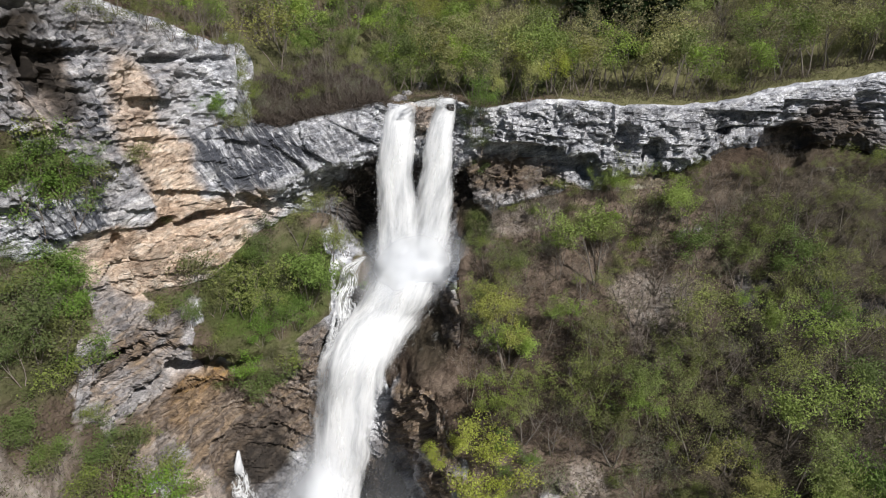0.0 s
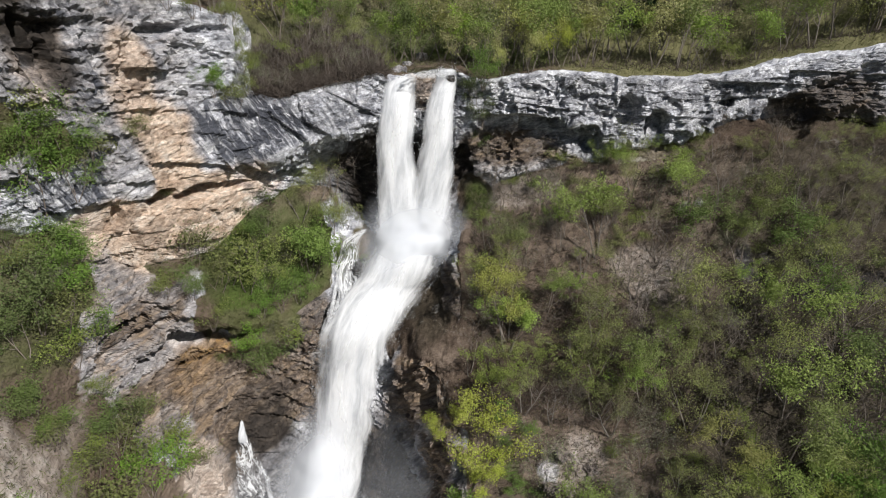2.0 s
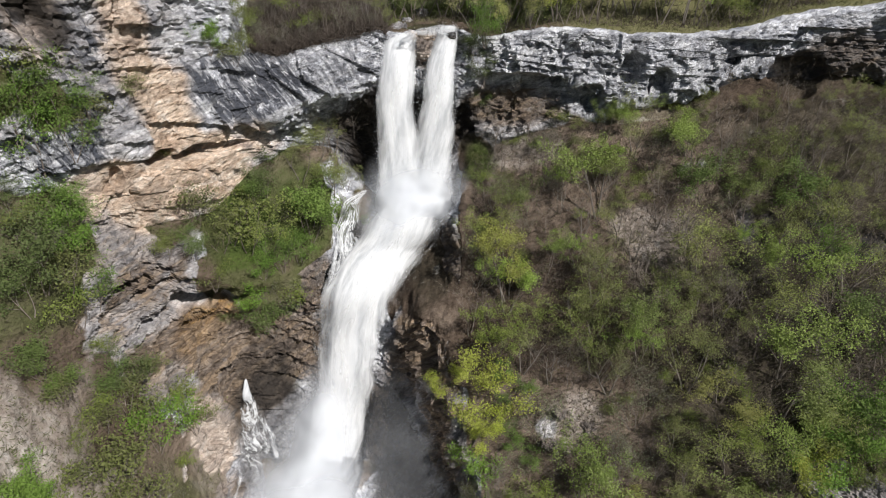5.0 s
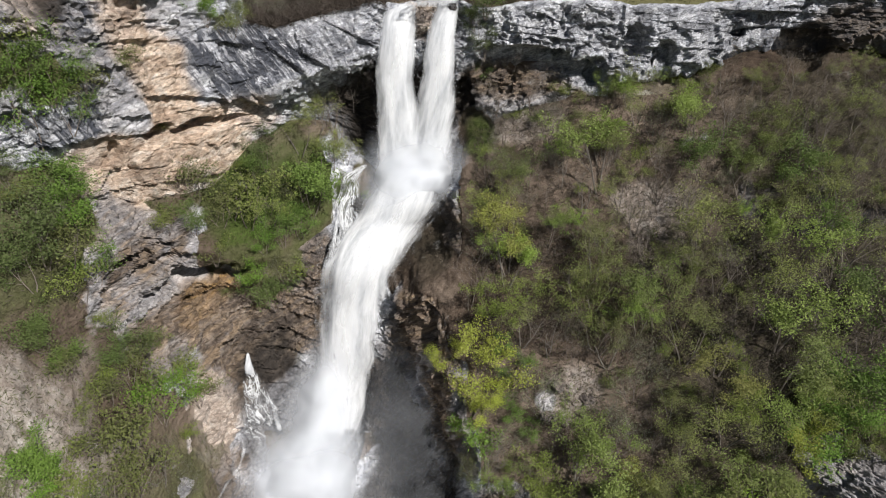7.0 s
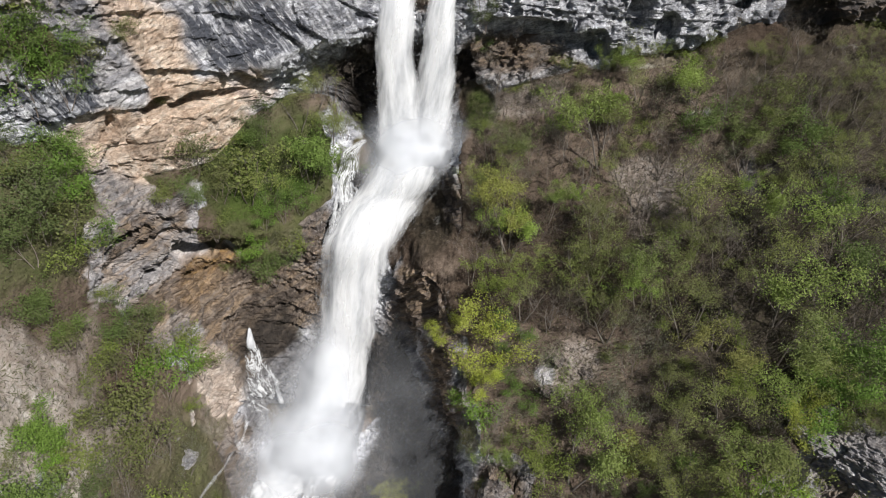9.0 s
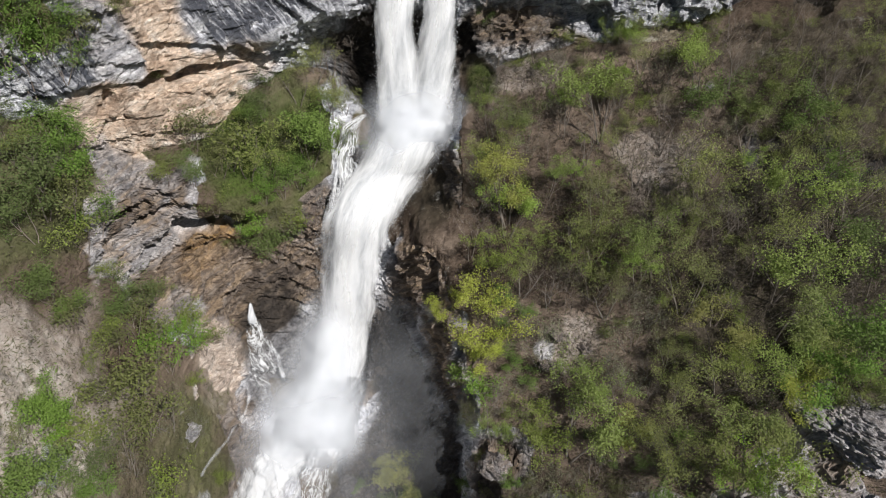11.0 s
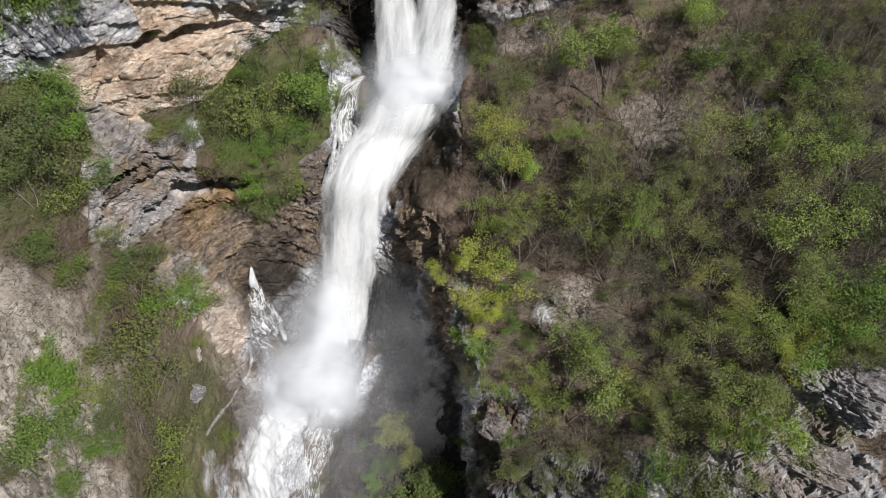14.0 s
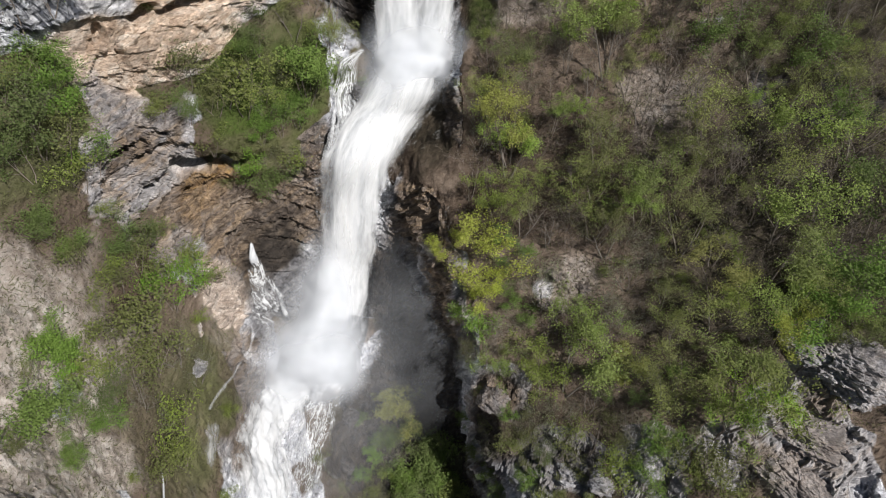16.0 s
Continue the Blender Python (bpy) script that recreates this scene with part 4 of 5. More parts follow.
def drape(name, chain, material, label, lift, dense, seed, parent, lumpy=0.2):
    """Water running over the rock: the stretch of the land within reach of a chain of (x, y, z, radius), lifted a little."""
    c = np.array(chain, float)
    k = np.linspace(0, len(c) - 1, 24 * len(c))
    c = np.stack([np.interp(k, np.arange(len(c)), c[:, n]) for n in range(4)], 1)
    run = np.concatenate([[0], np.cumsum(np.linalg.norm(np.diff(c[:, :3], axis=0), axis=1))])
    flow = np.gradient(c[:, :3], axis=0)
    flow /= np.linalg.norm(flow, axis=1, keepdims=True)
    box = np.all((LAND > c[:, :3].min(0) - 7) & (LAND < c[:, :3].max(0) + 7), axis=2) & (LEVEL[:, None] > 9) & (LEVEL[:, None] < 15.5)
    i, j = np.nonzero(box)
    p, n = LAND[i, j], OUTWARD[i, j]
    d = np.linalg.norm(p[:, None] - c[None, :, :3], axis=2) / c[None, :, 3]
    who = d.argmin(1)
    side = d[np.arange(len(p)), who] + 0.16 * fbm(p + seed, 0.9, 3)
    off = p - c[who, :3]
    across = (off * np.cross(flow[who], n)).sum(1)
    down = run[who] + (off * flow[who]).sum(1)
    q = np.stack([across, down * 0.4, 0 * down + seed], 1)
    top = p + n * (0.12 + lift * np.clip(1 - side ** 2, 0, 1) + lumpy * np.clip(1.1 - side, 0, 1) * fbm(q, 1.2, 3))[:, None]
    index = np.full(LAND.shape[:2], -1)
    index[i, j] = np.where(side < 1.15, np.arange(len(p)), -1)
    quads = np.stack([index[:-1, :-1], index[:-1, 1:], index[1:, 1:], index[1:, :-1]], -1).reshape(-1, 4)
    quads = quads[(quads >= 0).all(1)][:, ::-1]
    used, flat = np.unique(quads, return_inverse=True)
    faces = flat.reshape(-1, 4)
    ends = 0.3 * step(down, 1.2, -0.5) + 0.2 * step(run[-1] - down, 1.2, -0.5)
    ob = mesh_object(name, top[used], faces, material, {"side": np.clip(side[used], 0, 1.2) ** 2.2, "dense": dense - ends[used]}, parent, True)
    layer = ob.data.uv_layers.new(name="UVMap")
    layer.data.foreach_set("uv", np.stack([across, down], 1)[used][faces.ravel()].astype(np.float32).ravel())
    return tagged(ob, label) if label else ob


falls = tagged(new("waterfall"), "tall white waterfall in two leaps over a limestone cliff", "waterfall")
water_sheet("west_stream", widened(FALL_WEST, 0.4, 0.0), FALLING, "white stream falling from the cliff lip", 0.45, 0.22, 1, 44, parent=falls, fade=(0.6, 2.4))
water_sheet("east_stream", widened(FALL_EAST, 0.4, 0.0), FALLING, "white stream with dark gaps near the lip", 0.45, 0.20, 2, 44, parent=falls, fade=(0.6, 2.4))
water_sheet("lower_leap", widened(LOWER_FALL, 0.5, 0.0), FALLING, "wide foaming lower leap", 1.1, 0.30, 3, 64, parent=falls, fade=(2.2, 3.5), hard=1.5)
for n, (line, out) in enumerate(((FALL_WEST, 0.35), (FALL_EAST, 0.35), (LOWER_FALL, 0.9))):
    water_sheet("flying_water", widened(line, out, 0.6), FRINGE, "thin flying water round the falls", 0.9, 0.10, 30 + n, 44, parent=falls, ragged=0.12, fade=(4.0, 4.0), shells=(1,))
water_sheet("side_stream", SIDE_FALL, SIDE_LACE, "thin branching side stream", 0.3, 0.13, 4, 40, parent=falls, ragged=0.15)
casc = tagged(new("cascade"), "foaming cascade fanning out over the rocks below the waterfall", "cascade")
drape("fan", CASCADE, FOAM, "", 0.55, 0.21, 5, casc, 0.16)
drape("lace", LACE_RIGHT, LACE, "net of thin water over black rock", 0.1, 0.18, 13, casc, 0.05)
drape("veil", VEIL, FILM, "thin veil of water over brown rock", 0.15, 0.10, 6, casc, 0.05)
jet = tagged(new("spring"), "white spring jet bursting from the rock wall and splitting into rills", "spring")
water_sheet("jet", SPRING_JET, FALLING, "", 0.3, 0.24, 9, 20, parent=jet, fade=(0.01, 2.6))
drape("spring_fan", SPRING_FAN, LACE, "", 0.1, 0.12, 10, jet, 0.05)
for k, line in enumerate((RILL_A, RILL_B)):
    water_sheet("rill", line, FILM if k == 0 else THIN_WATER, "", 0.2, (0.0, 0.06)[k], 11 + k, 14, parent=jet, fade=(1.2, 1.5), ragged=0.3)
tagged(water_sheet("rivulet", RILL_E, THIN_WATER, "", 0.15, 0.16, 12, 10), "thin white rivulet running down the slope", "stream", kind="structure")


def mist(name, label, layers):
    """Banks of mist: bulging sheets of drops that thin out on all sides, one behind another."""
    verts, faces, veil = [], [], []
    for n, (sections, peak, deep) in enumerate(layers):
        s = np.array(sections, float)
        v, u = np.linspace(0, 1, 40), np.linspace(0, 1, 40)
        at = np.stack([np.interp(v * (len(s) - 1), np.arange(len(s)), s[:, k]) for k in range(6)], 1)
        p = at[:, None, :3] * (1 - u[None, :, None]) + at[:, None, 3:] * u[None, :, None]
        dome = np.sin(np.pi * u)[None, :] * np.sin(np.pi * v)[:, None]
        front = -p * (1, 1, 0) / np.linalg.norm(p[..., :2], axis=2)[..., None]
        p = p + front * (deep * dome + 0.5 * fbm(p + 40 * n, 3.0, 2))[..., None]
        fade = np.clip(dome, 0, 1) ** 1.1 * (1 + 0.35 * fbm(p + 90 * n, 4.0, 3))
        i, j = np.meshgrid(np.arange(39), np.arange(39), indexing="ij")
        a = (1600 * n + i * 40 + j).ravel()
        verts.append(p.reshape(-1, 3)), veil.append(np.clip(peak * fade * (dome > 0.001), 0, 1).reshape(-1)), faces.append(np.stack([a, a + 1, a + 41, a + 40], 1))
    veil, faces = np.concatenate(veil), np.concatenate(faces)
    ob = mesh_object(name, np.concatenate(verts), faces[(veil[faces] > 0.012).any(1)], MIST, {"veil": veil}, None, True)
    return tagged(ob, label, "mist", kind="stuff")


mist("mist", "drifting blue-grey mist in the hollow at the foot of the falls", [(MIST_HOLLOW, 0.13, 1.0), (MIST_NEAR, 0.16, 2.0), (MIST_FOOT, 0.9, 1.5), (MIST_SPLASH, 1.0, 1.2), (MIST_LOW, 0.12, 2.0), (MIST_UPPER, 0.9, 0.8)])


def drops(name, clouds, size, label, seed, edges=()):
    """Fine spray as a cloud of small flecks: clouds of (x, y, z, spread x, y, z, count) and bands along the edges of falls."""
    g = np.random.default_rng(seed)
    c = [g.normal(0, 1, (n, 3)) * (sx, sy, sz) + (x, y, z) for x, y, z, sx, sy, sz, n in clouds]
    for sections, n, spread in edges:
        s = np.array(sections, float)
        k = g.uniform(0, len(s) - 1.001, n)
        i = k.astype(int)
        f = (k - i)[:, None]
        u = g.beta(0.35, 0.35, n)[:, None]
        at = (s[i] * (1 - f) + s[i + 1] * f)
        c.append(at[:, :3] * (1 - u) + at[:, 3:] * u + g.normal(0, spread, (n, 3)) * (1, 0.8, 1.2))
    c = np.concatenate(c)
    tri = g.normal(0, 1, (len(c), 3, 3))
    tri *= (size * g.uniform(0.6, 1.4, len(c)))[:, None, None] / np.linalg.norm(tri, axis=2, keepdims=True)
    ob = mesh_object(name, (c[:, None] + tri).reshape(-1, 3), np.arange(3 * len(c)).reshape(-1, 3), SPRAY)
    return tagged(ob, label, "spray", kind="stuff")


drops("spray", [(-14.0, 46.0, 20.0, 2.2, 1.6, 2.6, 4000), (-12.0, 44.5, 16.0, 3.0, 2.0, 2.2, 2500), (-17.5, 29.5, 21.0, 1.8, 2.6, 2.2, 2500)], 0.028,
      "drifting white spray at the foot of the falls", 3,
      [(FALL_WEST, 5000, 0.22), (FALL_EAST, 5000, 0.22), (LOWER_FALL, 14000, 0.4)])
stream = water_sheet("stream_pool", STREAM_TOP, STREAM, "", 0.02, 0.5, 20, 12, 2.0, ragged=0.0)
tagged(stream, "shallow brown-green stream above the lip of the falls", "stream", kind="structure")


water_sheet("rapid", RAPIDS, LACE, "foaming shallow rapids at the lip", 0.08, 0.2, 21, 40, 6.0, parent=falls, fade=(0.8, 0.01), ragged=0.3)


# ---- boulders ----
def boulder(x, y, z, size, seed, label, squash=0.75, attrs=(), deep=0.85, turn=None):
    """A weathered limestone block half sunk in the ground."""
    bm = bmesh.new()
    bmesh.ops.create_icosphere(bm, subdivisions=6 if size > 3 else 5 if size > 1.5 else 4, radius=1.0)
    bm.verts.ensure_lookup_table()
    v = np.array([tuple(w.co) for w in bm.verts])
    f = np.array([[w.index for w in face.verts] for face in bm.faces])
    bm.free()
    v = v / (np.abs(v) ** 3.2).sum(1, keepdims=True) ** (1 / 3.2) * 0.9
    q = v * size * (1, 1, 1.6) + 31 * seed
    edge, who, face = blocks(q, 0.55 * size + 0.3)
    fine, who2, face2 = blocks(q, 0.45)
    v = v * (1 + 0.14 * (who - 0.5) + 0.2 * face + 0.2 * fbm(q, size * 0.9, 3) / 1.5 + (0.05 * (who2 - 0.5) + 0.10 * face2 + 0.12 * fbm(q, 0.3, 3)) * (2.6 if size > 3 else 1) / size - 0.1 * step(edge, 0.08, 0)).reshape(-1, 1)
    v = v * size * (1.0, deep, squash)
    a = {k: np.zeros(len(v)) for k in ATTRS}
    a["rock"] += 1.5
    a["earthy"] += 0.35
    a["streak"] += 0.1
    for k, value in attrs:
        a[k] += value
    ob = mesh_object("boulder", v, f, GROUND, a)
    ob.matrix_basis = pose(x, y, z, 8 * math.sin(seed), 10 * math.cos(seed * 1.7), 57 * seed if turn is None else turn)
    return tagged(ob, label, "boulder", "boulders by the falls")


boulder(34.6, 32.4, 33.0, 4.8, 1, "large grey weathered limestone boulder on the slope", 0.6, (("earthy", 0.15),), 0.6, -47)
boulder(31.2, 28.6, 28.8, 4.4, 2, "pale limestone slab below the boulder", 0.42, (("earthy", 0.2), ("tan", 0.35)), 0.62, -40)
boulder(30.2, 24.6, 26.4, 4.6, 3, "pale limestone slab below the boulder", 0.42, (("earthy", 0.2), ("tan", 0.35)), 0.6, -55)
boulder(-5.1, 68.3, 65.5, 1, 4, "pale limestone block at the lip of the falls")
boulder(-2.7, 75.9, 66.2, 1, 5, "pale limestone block beside the stream")
boulder(-4.2, 70.8, 66.0, 0.6, 6, "pale limestone block beside the stream")
boulder(-2.1, 63.2, 64.3, 1.3, 7, "tan rock splitting the falls at the lip", attrs=(('tan', 0.7),))
boulder(0.7, 63.4, 65.5, 0.6, 8, "dark wet rock in the lip of the falls", attrs=(('wet_shade', 0.9),))
boulder(5.0, 34.3, 24.6, 1.6, 9, "grey rock on the edge of the gorge", attrs=(("earthy", 0.4),))
boulder(-14.2, 40.8, 15.6, 1.2, 10, "black wet rock in the cascade", attrs=(('wet_shade', 0.9),))
boulder(-22.2, 32.4, 32.0, 0.9, 14, "grey boulder on the mossy bank")
boulder(-9.2, 57.8, 46.1, 1.6, 15, "brown wet rock beside the side stream", attrs=(('wet_shade', 0.85),))
boulder(-9.8, 56.6, 44.3, 1.2, 16, "brown wet rock beside the side stream", attrs=(('wet_shade', 0.85),))
boulder(-11.5, 40.0, 12.2, 1.3, 17, "brown wet rock in the gorge below the falls", attrs=(('wet_shade', 0.85),))
boulder(-11.6, 34.9, 10.0, 1.2, 18, "brown wet rock in the gorge below the falls", attrs=(('wet_shade', 0.85),))
boulder(-5.9, 43.8, 10.8, 1.2, 19, "brown wet rock in the gorge below the falls", attrs=(('wet_shade', 0.85),))
boulder(10.7, 40.8, 35.7, 0.75, 20, "pale limestone block on the slope", attrs=(("earthy", 0.5),))
boulder(13.2, 40.1, 34.8, 0.75, 21, "pale limestone block on the slope", attrs=(("earthy", 0.5),))
boulder(9.8, 39.3, 33.3, 0.75, 22, "pale limestone block on the slope", attrs=(("earthy", 0.5),))
boulder(18.9, 27.2, 24.4, 1.5, 23, "grey rock slab on the lower slope")
boulder(12.1, 28.7, 20.5, 1.4, 24, "grey rock slab on the lower slope")
boulder(14.8, 26.9, 21.8, 1.2, 25, "grey rock slab on the lower slope")


# ---- plants ----
def tubes(paths, sides=4, pointed=False):
    """Tapering limbs as lists of points and faces: paths are lists of (point, radius)."""
    verts, faces = [], []
    for path in paths:
        rings = []
        for k, (c, r) in enumerate(path):
            a, b = path[max(k - 1, 0)][0], path[min(k + 1, len(path) - 1)][0]
            d = (b - a).normalized()
            x = d.orthogonal().normalized()
            y = d.cross(x)
            rings.append(len(verts))
            if pointed and k == len(path) - 1:
                verts.append(c)
                break
            for s in range(sides):
                w = 2 * math.pi * s / sides
                verts.append(c + r * (math.cos(w) * x + math.sin(w) * y))
        for n, (p, q) in enumerate(zip(rings, rings[1:])):
            for s in range(sides):
                t = (s + 1) % sides
                if pointed and n == len(rings) - 2:
                    faces.append((p + s, p + t, q))
                else:
                    faces += [(p + s, p + t, q + t), (p + s, q + t, q + s)]
    return verts, faces


def limbs(rng, height, spread, stems, forks, twigs, lean=0.15):
    """The skeleton of a tree: limb paths and the tips, which carry the leaves."""
    paths, tips = [], []

    def rnd(a, b):
        return a + (b - a) * rng.random()

    def grow(start, way, length, radius, depth):
        path, p, d = [(start, radius)], start.copy(), way.normalized()
        n = 4 if depth < 1 else (3 if depth < 2 else 2)
        for k in range(n):
            d = (d + Vector((rnd(-1, 1), rnd(-1, 1), rnd(-0.5, 0.9))) * 0.2).normalized()
            p = p + d * length / n
            path.append((p.copy(), radius * (1 - 0.75 * (k + 1) / n)))
        paths.append(path)
        if depth >= len(forks):
            tips.append((p, d))
            tips.append((path[-2][0], d))
            return
        for k in range(forks[depth]):
            f = rnd(0.35, 1.0) if depth else rnd(0.3, 1.0)
            i = min(int(f * n), n - 1)
            q = path[i][0].lerp(path[i + 1][0], f * n - i)
            w = rnd(0, 2 * math.pi)
            side = Vector((math.cos(w), math.sin(w), rnd(0.1, 0.8)))
            grow(q, (d * 0.6 + side * spread).normalized(), length * rnd(0.45, 0.7), max(radius * (1 - 0.75 * f) * 0.6, 0.008), depth + 1)
        tips.append((p, d))

    for s in range(stems):
        w = 2 * math.pi * (s + 0.35 * rng.random()) / stems
        out = Vector((math.cos(w), math.sin(w), 0)) * (lean if stems == 1 else lean + 0.06 * stems)
        grow(Vector((0, 0, -0.3)) + out * 0.3, Vector((0, 0, 1)) + out, height * rnd(0.6, 0.75), height * 0.016 / stems ** 0.5 + 0.01, 0)
    for k in range(twigs):
        p, d = tips[rng.randrange(len(tips))]
        way = (d + Vector((rnd(-1, 1), rnd(-1, 1), rnd(-0.6, 1.0)))).normalized()
        paths.append([(p, 0.011), (p + way * rnd(0.3, 0.8) * height / 7, 0.003)])
        if k % 3 == 0:
            tips.append((paths[-1][-1][0], way))
    return paths, tips


def leaves(rng, tips, count, size, puff):
    """Small folded leaf sprays scattered round the tips."""
    verts, faces = [], []
    for _ in range(count):
        p, d = tips[rng.randrange(len(tips))]
        c = p + Vector((rng.gauss(0, 1), rng.gauss(0, 1), rng.gauss(0, 0.7))) * puff
        up = Vector((rng.gauss(0, 0.9), rng.gauss(0, 0.9), 0.9)).normalized()
        x = up.orthogonal().normalized()
        w = rng.random() * 6.283
        x = (x * math.cos(w) + up.cross(x) * math.sin(w)) * size * rng.uniform(0.6, 1.3)
        y = up.cross(x) * 0.62
        k = len(verts)
        verts += [c - x - y * 0.8, c + x - y * 0.6 + up * size * 0.2, c + y * 1.5 + up * size * 0.25]
        faces.append((k, k + 1, k + 2))
    return verts, faces


REACH = {}          # the radius of each pattern's crown


def plant(name, label, category, seed, height, spread, stems, forks, twigs, leaf, count, size, puff, bark=BARK, lean=0.15):
    """A tree or shrub with its wood and its crown, kept away from view as the pattern for the copies."""
    rng = random.Random(seed)
    top = tagged(new(name), label, category)
    paths, tips = limbs(rng, height, spread, stems, forks, twigs, lean)
    big = [p for p in paths if p[0][1] > 0.03]
    thin = [p for p in paths if p[0][1] <= 0.03]
    v1, f1 = tubes(big, 5)
    v2, f2 = tubes(thin, 3, True)
    mesh_object("trunk", v1 + v2, [f for f in f1] + [tuple(i + len(v1) for i in f) for f in f2], bark, parent=top)
    if count:
        v, f = leaves(rng, tips, count, size, puff)
        mesh_object("crown", v, f, leaf, parent=top)
    tip = np.array([tuple(p) for p, d in tips])
    REACH[top.name] = 1.6 * float(tip.std(0).mean()) + 1.2 * puff
    return top


USED = set()


def stand(pattern, x, y, z, height, natural, turn, group):
    """Puts the pattern itself, or a copy of it, on the slope."""
    k = height / natural
    m = pose(x, y, z, 0, 0, turn)
    if pattern.name not in USED:
        USED.add(pattern.name)
        pattern.matrix_basis = m @ Matrix.Diagonal((k, k, k, 1))
        ob = pattern
    else:
        ob = copy_thing(pattern, m)
        ob.scale = (k, k, k)
    return tagged(ob, group=group)


SPRING, BUDDING = "broadleaf tree with thin young green foliage", "budding tree with thin beige-green foliage"
PATTERNS = {
    "bright": [plant("shrub", "dense bright green spring shrub on the rocky slope", "shrub", s, 5, 0.9, 4, (3, 3), 20, LEAF_BRIGHT, 4200, 0.07, 0.28) for s in (1, 2)],
    "dark": [plant("shrub", "dense dark green shrub rooted on the rock ledge", "shrub", s, 5, 0.8, 4, (3, 3), 30, LEAF_DARK, 3600, 0.07, 0.32) for s in (3, 4)],
    "low": [plant("bush", "loose green shrub on the stony slope", "shrub", s, 3.5, 1.0, 4, (3, 2), 50, LEAF_MID, 1500, 0.066, 0.27) for s in (5, 6)],
    "grey": [plant("twiggy_shrub", "grey twiggy shrub with few leaves", "shrub", s, 4, 0.9, 5, (3, 3), 190, LEAF_GREY, 900, 0.05, 0.36, BARK_PALE) for s in (7, 8)],
    "yellow": [plant("young_tree", "slender tree with fresh yellow-green spring leaves", "tree", s, 7, 0.75, 2, (4, 3), 30, LEAF_YELLOW, 4600, 0.066, 0.30) for s in (9, 10)],
    "green": [plant("spring_tree", SPRING, "tree", s, 8, 0.8, 2, (4, 3), 70, (LEAF_GREEN, LEAF_FRESH, LEAF_MID)[s - 11], 4800, 0.068, 0.30, BARK_PALE if s == 12 else BARK) for s in (11, 12, 13)],
    "olive": [plant("budding_tree", BUDDING, "tree", s, 8, 0.75, 2, (4, 3), 110, LEAF_OLIVE, 3800, 0.058, 0.34, BARK_PALE) for s in (17, 18, 21)],
    "bare": [plant("bare_tree", "leafless grey-brown tree with fine twigs", "tree", s, 7, 0.7, 2, (5, 3), 330, LEAF_BUD, 300, 0.05, 0.4, BARK_PALE if s != 14 else BARK) for s in (14, 15, 16)],
    "far_green": [plant("spring_tree", SPRING, "tree", s, 8, 0.8, 2, (4, 3), 40, LEAF_FRESH if s == 31 else LEAF_GREEN, 2000, 0.105, 0.44, BARK_PALE) for s in (31, 32)],
    "far_olive": [plant("budding_tree", BUDDING, "tree", s, 8, 0.75, 2, (4, 3), 60, LEAF_FAR, 1800, 0.10, 0.44, BARK_PALE) for s in (33, 34)],
    "far_yellow": [plant("young_tree", "slender tree with fresh yellow-green spring leaves", "tree", s, 7, 0.75, 2, (4, 3), 30, LEAF_YELLOW, 1900, 0.095, 0.4) for s in (35, 36)],
}
NATURAL = {"bright": 5, "dark": 5, "low": 3.5, "grey": 4, "yellow": 7, "green": 8, "olive": 8, "bare": 7, "far_green": 8, "far_olive": 8, "far_yellow": 7}

RIM_BRIGHT = [(-9.0, 37.0, 7.7, 1.09), (-3.4, 34.8, 1.9, 1.51), (1.0, 34.8, 2.5, 1.43), (-20.4, 53.2, 65.7, 1.09), (-4.7, 35.1, 4.6, 1.43), (-1.4, 38.1, 4.7, 1.51), (-6.5, 38.1, 7.8, 1.26), (-0.5, 35.6, 3.0, 1.34)]
RIM_DARK = [(-10.1, 40.1, 10.6, 0.92), (-7.8, 38.8, 8.3, 1.09), (-9.7, 34.0, 7.8, 1.09), (-5.6, 39.1, 8.2, 1.09), (2.1, 37.6, 14.2, 1.01), (3.3, 34.7, 12.9, 1.09), (4.7, 32.6, 12.3, 1.09), (6.1, 30.5, 11.3, 1.09), (8.3, 28.7, 17.8, 1.09), (9.7, 29.2, 21.8, 1.01), (3.3, 62.6, 62.8, 1.43), (4.0, 61.6, 60.9, 1.26), (3.6, 63.3, 58.0, 1.09), (4.1, 62.6, 64.8, 1.68), (-28.5, 40.4, 64.0, 1.51), (-28.1, 41.9, 61.9, 1.51), (-29.4, 39.3, 63.0, 1.43), (-26.6, 43.3, 62.8, 1.26)]
RIM_LOW = [(1.4, 40.1, 30.0, 0.92), (2.5, 38.0, 26.8, 1.01), (3.8, 35.5, 23.4, 0.92), (4.8, 34.1, 19.3, 1.01), (6.7, 30.1, 21.7, 1.01), (-7.3, 35.5, 6.6, 1.09), (-8.6, 33.1, 5.9, 1.09), (3.3, 34.7, 12.9, 1.01), (-23.7, 50.0, 73.9, 1.09), (-22.6, 51.9, 73.0, 1.01), (-21.3, 53.5, 72.3, 0.92), (-19.6, 56.0, 71.6, 0.92), (-19.4, 58.6, 69.6, 0.84), (-18.4, 56.0, 67.5, 0.84), (-18.4, 56.2, 65.5, 0.84), (-24.8, 46.8, 73.7, 1.09), (-25.9, 44.0, 74.2, 1.01), (3.5, 61.1, 52.6, 0.71), (4.1, 57.9, 51.5, 0.71), (2.4, 59.2, 51.4, 0.63), (-28.8, 39.7, 65.2, 1.68), (-24.9, 47.2, 63.3, 1.05)]
RIM_BARE = [(-12.2, 61.5, 53.3, 2.31), (-13.3, 61.3, 54.6, 2.1), (-10.2, 64.4, 54.7, 1.68), (5.4, 61.1, 54.6, 1.89)]
